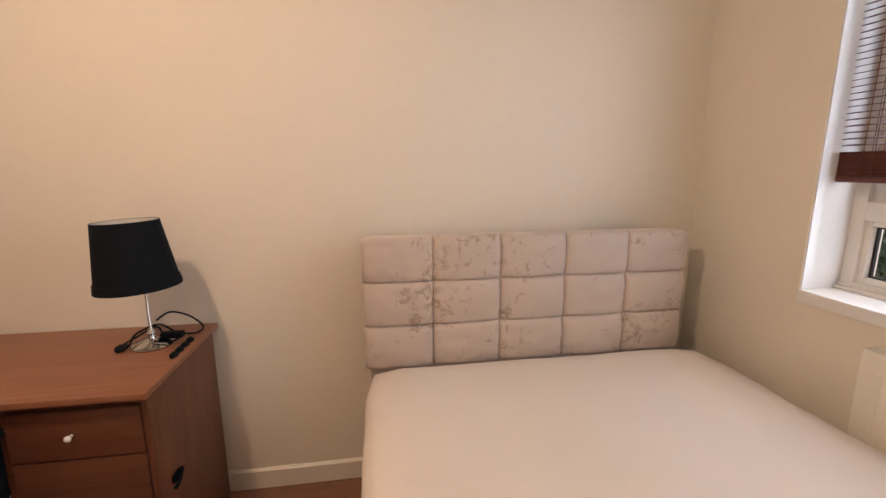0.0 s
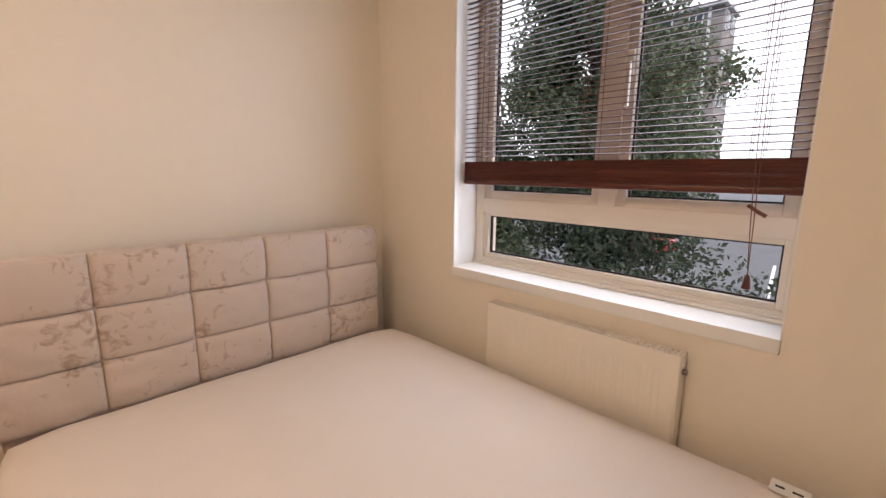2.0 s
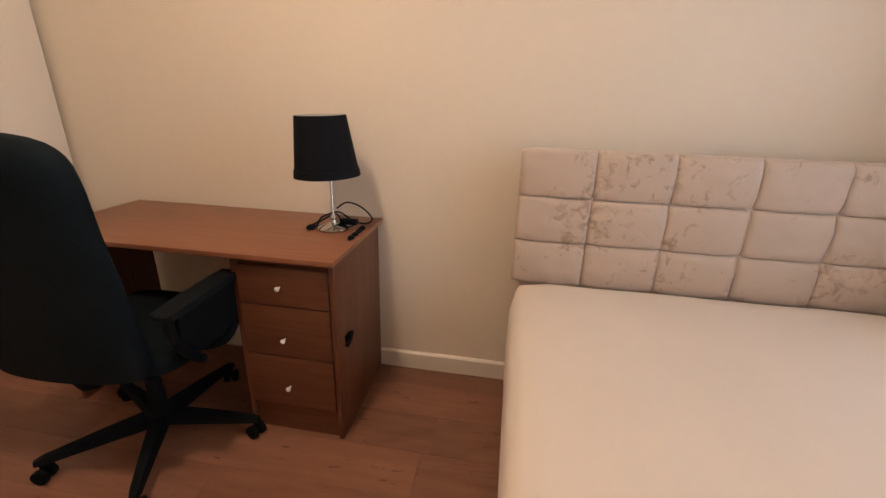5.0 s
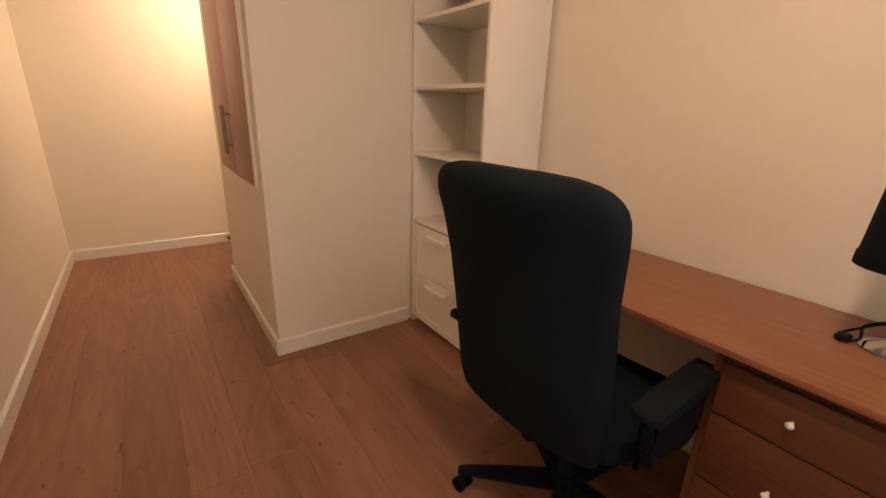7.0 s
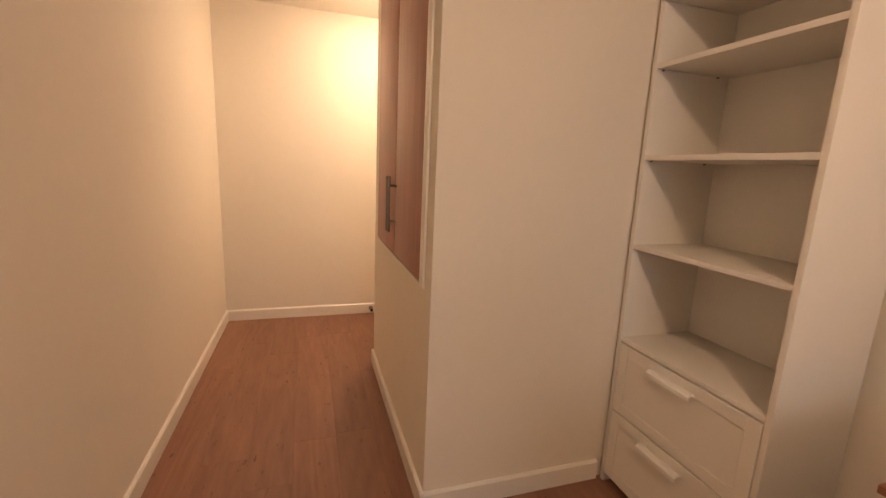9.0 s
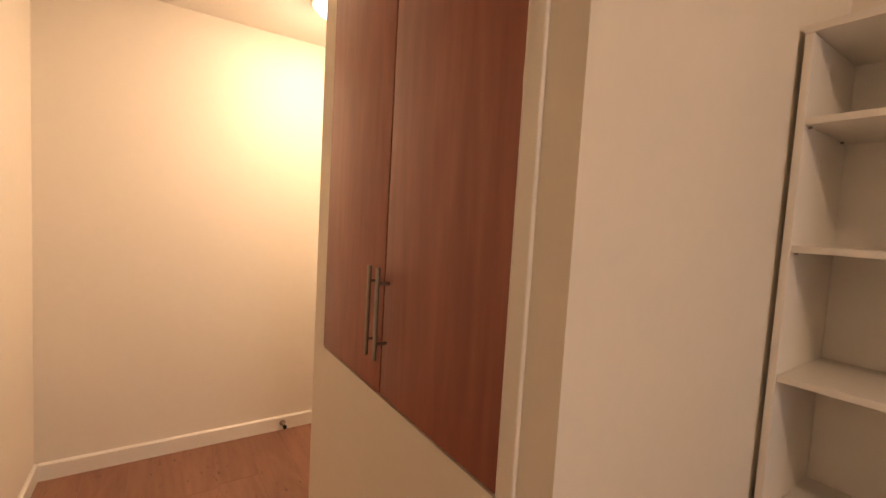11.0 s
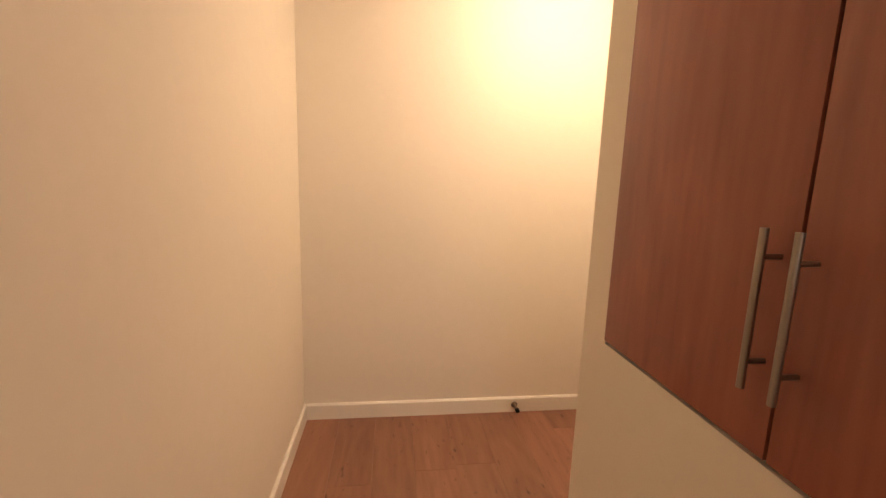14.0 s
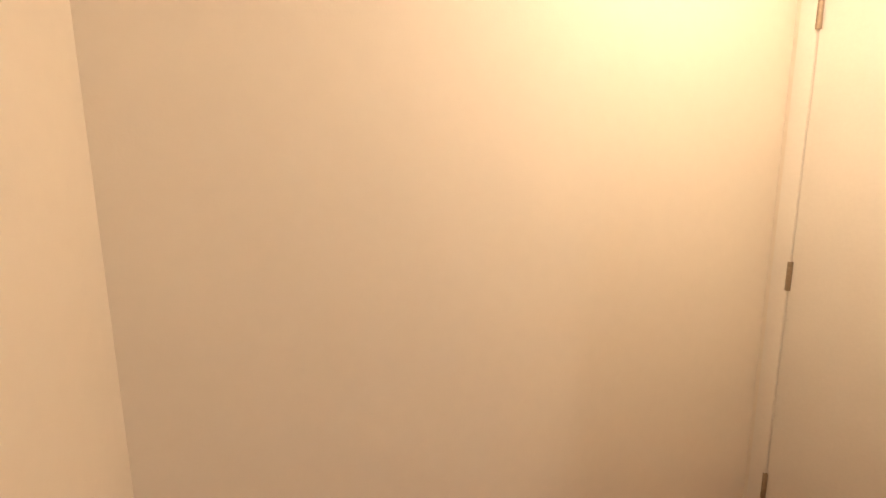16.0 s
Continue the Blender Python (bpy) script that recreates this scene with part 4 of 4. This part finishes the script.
def light_switch():
    x0, x1, z0, z1, y, d = -3.812, -3.722, 1.386, 1.472, YS, 0.008
    s = thing("light_switch", ((x0 + x1) / 2, y, (z0 + z1) / 2), "white two-gang light switch on a raised box on the wall", "light switch")
    p = part("plate", boxed(x0, x1, y + 0.0005, y + d + 0.010, z0, z1, 0.003, 3), SWITCHPLATE_DIMMED, s)
    for k in range(2):
        xm = (x0 + x1) / 2 + (k - 0.5) * 0.019
        bm = bmesh.new()
        prof = [(y + d + 0.009, -0.014), (y + d + 0.0160, -0.013), (y + d + 0.0115, 0.013), (y + d + 0.009, 0.014)]
        loft(bm, [[(xm + dx, a, (z0 + z1) / 2 + b) for a, b in prof] for dx in (-0.0068, 0.0068)])
        part("rocker", bm, KNOBWHITE, s, smooth=False)
    for dx in (-0.036, 0.036):
        part("screw", loft(bmesh.new(), [[((x0 + x1) / 2 + dx + 0.003 * math.cos(a), yy, (z0 + z1) / 2 + 0.003 * math.sin(a)) for a in (math.pi * k / 5 for k in range(10))] for yy in (y + d + 0.009, y + d + 0.0105)]), STEEL, s)


light_switch()


def ceiling_light(place, radius, label):
    cx, cy = place
    c = thing("ceiling_light", (cx, cy, ZC), label, "ceiling light")
    part("rim", revolve(bmesh.new(), [(radius, ZC - 0.0005), (radius, ZC - 0.022), (radius * 0.93, ZC - 0.030), (radius * 0.86, ZC - 0.024), (radius * 0.86, ZC - 0.001)], cx, cy, 48), PLASTIC, c)
    df = part("diffuser", revolve(bmesh.new(), [(radius * 0.85, ZC - 0.018), (radius * 0.80, ZC - 0.045), (radius * 0.62, ZC - 0.066), (radius * 0.35, ZC - 0.078), (radius * 0.08, ZC - 0.082)], cx, cy, 48), LIT, c, "glowing opal diffuser")
    df.visible_shadow = False
    return c


ceiling_light(HALL_LAMP, 0.14, "round white flush ceiling light, switched on")
ceiling_light(BED_LAMP, 0.15, "round white flush bedroom ceiling light, switched on")

# ---- outdoors ----
SKYGLOW = glow("overcast_sky_glow", (0.90, 0.95, 1.0), 0.85)
single("backdrop", boxed(420, 421, -900, 900, -40, 420), SKYGLOW, "plain white overcast sky far away", "sky", "structure", smooth=False)
ZG = -3.3
single("ground", boxed(XO + 0.01, 900, -900, 900, ZG - 0.3, ZG), ASPHALT, "grey asphalt street and car park", "ground", "structure", smooth=False)
single("pavement", boxed(XO + 0.02, 6.0, -60, 60, ZG, ZG + 0.11, 0.01, 1), PAVING, "grey paved footway along the building", "pavement", "structure", smooth=False)
for k in range(2):
    line = single("road_marking", boxed(-4, 9, 0.34 * k, 0.34 * k + 0.13, ZG + 0.003, ZG + 0.008), ROADPAINT, "white painted line on the asphalt", "road marking", group="road markings in the street", smooth=False)
    line.matrix_world = pose(17, 0.0, 0, 0, 0, 6)


def leaf_mesh(name, centres, count, size, mat, seed):
    """Many small folded leaves scattered through clumps (centre, radius)."""
    g = np.random.default_rng(seed)
    mid, rad = np.array([c for c, _ in centres]), np.array([q for _, q in centres])
    pick = g.choice(len(rad), count, p=rad ** 2 / (rad ** 2).sum())

    def unit(v):
        return v / np.linalg.norm(v, axis=1, keepdims=True)
    d = unit(g.normal(size=(count, 3)))
    p = mid[pick] + d * (rad[pick] * (0.45 + 0.65 * g.random(count)))[:, None]
    a = unit(g.normal(size=(count, 3)))
    b = unit(np.cross(a, g.normal(size=(count, 3))))
    n = np.cross(a, b)
    s = (size * (0.6 + 0.8 * g.random(count)))[:, None]
    vs = np.stack([p - a * s, p + b * s * 0.5 + n * s * 0.15, p + a * s, p - b * s * 0.5 + n * s * 0.15], 1).reshape(-1, 3)
    k = np.arange(count)[:, None] * 4
    fs = np.concatenate([k + np.array([0, 1, 2]), k + np.array([0, 2, 3])])
    me = bpy.data.meshes.new(name)
    me.from_pydata(vs.tolist(), [], fs.tolist())
    me.materials.append(mat)
    return me


def tree(cx, cy, height, spread, crown_low, label, count, size, seed, mat):
    rng = random.Random(seed)
    t = thing("tree", (cx, cy, ZG), label, "tree")
    trunk = smooth_path([(cx, cy, ZG), (cx + 0.08, cy - 0.05, ZG + height * 0.3), (cx - 0.05, cy + 0.1, ZG + height * 0.6), (cx + 0.1, cy, ZG + height * 0.9)])
    r0 = 0.045 * height * 0.5
    part("trunk", tube(bmesh.new(), trunk, r0, 12, [r0 * (1.15 - k / len(trunk)) for k in range(len(trunk))]), BARK, t)
    clumps = []
    for k in range(26):
        a = rng.uniform(0, 2 * math.pi)
        f = rng.random()
        z = ZG + crown_low + (height - crown_low) * f
        reach = spread * (1 - 0.45 * f) * (0.25 + 0.75 * math.sin(math.pi * min(0.97, 0.12 + 0.85 * f)) ** 0.8) * rng.uniform(0.55, 1.0)
        end = (cx + reach * math.cos(a), cy + reach * math.sin(a), z)
        base = trunk[min(len(trunk) - 1, int(len(trunk) * (0.3 + 0.6 * f)))]
        mid = [(base[i] + end[i]) / 2 + (0.25 if i == 2 else 0) for i in range(3)]
        pts = smooth_path([tuple(base), tuple(mid), end], 4)
        part("limb", tube(bmesh.new(), pts, 0.05, 7, [0.055 * (1.1 - j / len(pts)) for j in range(len(pts))]), BARK, t)
        clumps.append((end, rng.uniform(0.45, 0.95) * spread * 0.33))
        clumps.append((tuple(mid), rng.uniform(0.4, 0.8) * spread * 0.33))
    half = (height - crown_low) / 2
    for k in range(85):
        d = Vector((rng.gauss(0, 1), rng.gauss(0, 1), rng.gauss(0, 1))).normalized() * rng.uniform(0.45, 0.95)
        taper = 1 - 0.62 * max(0, d.z)
        clumps.append(((cx + d.x * spread * taper, cy + d.y * spread * taper, ZG + crown_low + half * (1 + d.z)), rng.uniform(0.16, 0.28) * spread))
    ob = new("crown", leaf_mesh("crown", clumps, count, size, mat, seed))
    ob.parent = t
    ob.matrix_parent_inverse = Matrix.Translation((-cx, -cy, -ZG))
    return t


tree(6.9, 2.2, 9.7, 2.15, 3.3, "leafy green street tree close to the window", 80000, 0.050, 5, LEAF)
tree(6.5, 4.7, 6.1, 2.1, 0.6, "leafy green street tree beside the footway", 34000, 0.055, 9, LEAF)
tree(6.2, 1.0, 4.9, 2.4, 0.3, "low bushy tree beside the road", 17000, 0.052, 12, LEAF_SHADED)


def tower():
    b = thing("apartment_building", (46, 11, ZG), "tall buff brick apartment block with white windows", "building")
    part("wall", boxed(40, 44, 8.5, 19, ZG, 14.6, 0.05, 1), TOWERBRICK, b, smooth=False)
    part("roof", boxed(39.6, 44.3, 8.25, 19.3, 14.6, 14.9), TOWERWHITE, b, smooth=False)
    for f in range(6):
        z = ZG + 1.2 + f * 3.0
        for y in (9.95, 12.3, 14.6, 16.9):
            w = part("window", boxed(39.94, 40.02, y, y + 1.1, z, z + 1.4), TOWERWHITE, b, smooth=False)
            for ya in (y + 0.10, y + 0.60):
                part("pane", boxed(39.90, 39.95, ya, ya + 0.40, z + 0.12, z + 1.28), DARKGLASS, w, smooth=False)
        for x in (40.5, 42.4):
            w = part("window", boxed(x, x + 1.2, 8.46, 8.52, z, z + 1.4), TOWERWHITE, b, smooth=False)
            for xa in (x + 0.10, x + 0.65):
                part("pane", boxed(xa, xa + 0.45, 8.42, 8.465, z + 0.12, z + 1.28), DARKGLASS, w, smooth=False)
    part("drainpipe", boxed(39.85, 39.98, 9.4, 9.6, ZG, 14.6), TOWERWHITE, b, "white downpipe", smooth=False)


tower()


def car(cx, cy, turn):
    c = thing("car", (0, 0, 0), "red hatchback car parked in the street", "car")
    bm = bmesh.new()
    side = [(-2.0, 0.35), (-2.05, 0.7), (-1.9, 0.95), (-1.2, 1.0), (-0.6, 1.42), (0.9, 1.45), (1.6, 1.0), (2.0, 0.9), (2.05, 0.4)]
    loft(bm, [[(x * k, y, z * (1 if z < 1.1 else kk) + ZG - 0.05) for x, z in side] for y, k, kk in ((-0.85, 0.97, 0.97), (-0.78, 1.0, 1.0), (0.78, 1.0, 1.0), (0.85, 0.97, 0.97))])
    part("body", bm, CARRED, c)
    for s in (-1, 1):
        part("side_window", boxed(-0.95, 1.15, s * 0.853 - 0.004, s * 0.853 + 0.004, ZG + 0.98, ZG + 1.30, 0.003, 1), DARKGLASS, c, smooth=False)
        for x in (-1.3, 1.3):
            wbm = bmesh.new()
            loft(wbm, [[(x + r * math.cos(2 * math.pi * k / 20), s * 0.80 + t, ZG + 0.31 + r * math.sin(2 * math.pi * k / 20)) for k in range(20)] for t, r in ((-0.09, 0.28), (-0.08, 0.31), (0.08, 0.31), (0.09, 0.28))])
            wheel = part("wheel", wbm, TYRE, c)
            rbm = bmesh.new()
            loft(rbm, [[(x + r * math.cos(2 * math.pi * k / 16), s * 0.895 + t, ZG + 0.31 + r * math.sin(2 * math.pi * k / 16)) for k in range(16)] for t, r in ((-0.01, 0.19), (0.01, 0.17))])
            part("rim", rbm, STEEL, wheel)
    c.matrix_basis = pose(cx, cy, 0, 0, 0, turn)


car(25.2, 8.0, 70)

# ---- floor boards ----
floor = tagged(new("floor", mesh("floor", boxed(XW - T, XO, YS - T, 0.3, -0.1, -0.006), JOINT)), "reddish-brown oak laminate floor with long planks", "floor", kind="structure")
PW, PL = 0.192, 1.285
rng = random.Random(3)


def plank_mesh(length, width):
    bm = bmesh.new()
    e = 0.0007
    loft(bm, [[(a, b, -0.007), (c, b, -0.007), (c, d, -0.007), (a, d, -0.007)] for a, b, c, d in [(0, 0, length, width)]] +
         [[(0, 0, -0.0006), (length, 0, -0.0006), (length, width, -0.0006), (0, width, -0.0006)],
          [(e, e, 0.0), (length - e, e, 0.0), (length - e, width - e, 0.0), (e, width - e, 0.0)]])
    return mesh("plank", bm, FLOORWOOD)


cache = {}
y = YS
while y < -0.002:
    w = min(PW, -y)
    x = XW - rng.uniform(0.1, PL)
    while x < -0.001:
        a, b = max(x, XW), min(x + PL, 0)
        if b - a > 0.03:
            key = (round(b - a - 0.0006, 4), round(w - 0.0006, 4))
            if key not in cache:
                cache[key] = plank_mesh(*key)
            p = new("plank", cache[key])
            p.parent = floor
            p.location = (a, y, 0)
        x += PL
    y += PW
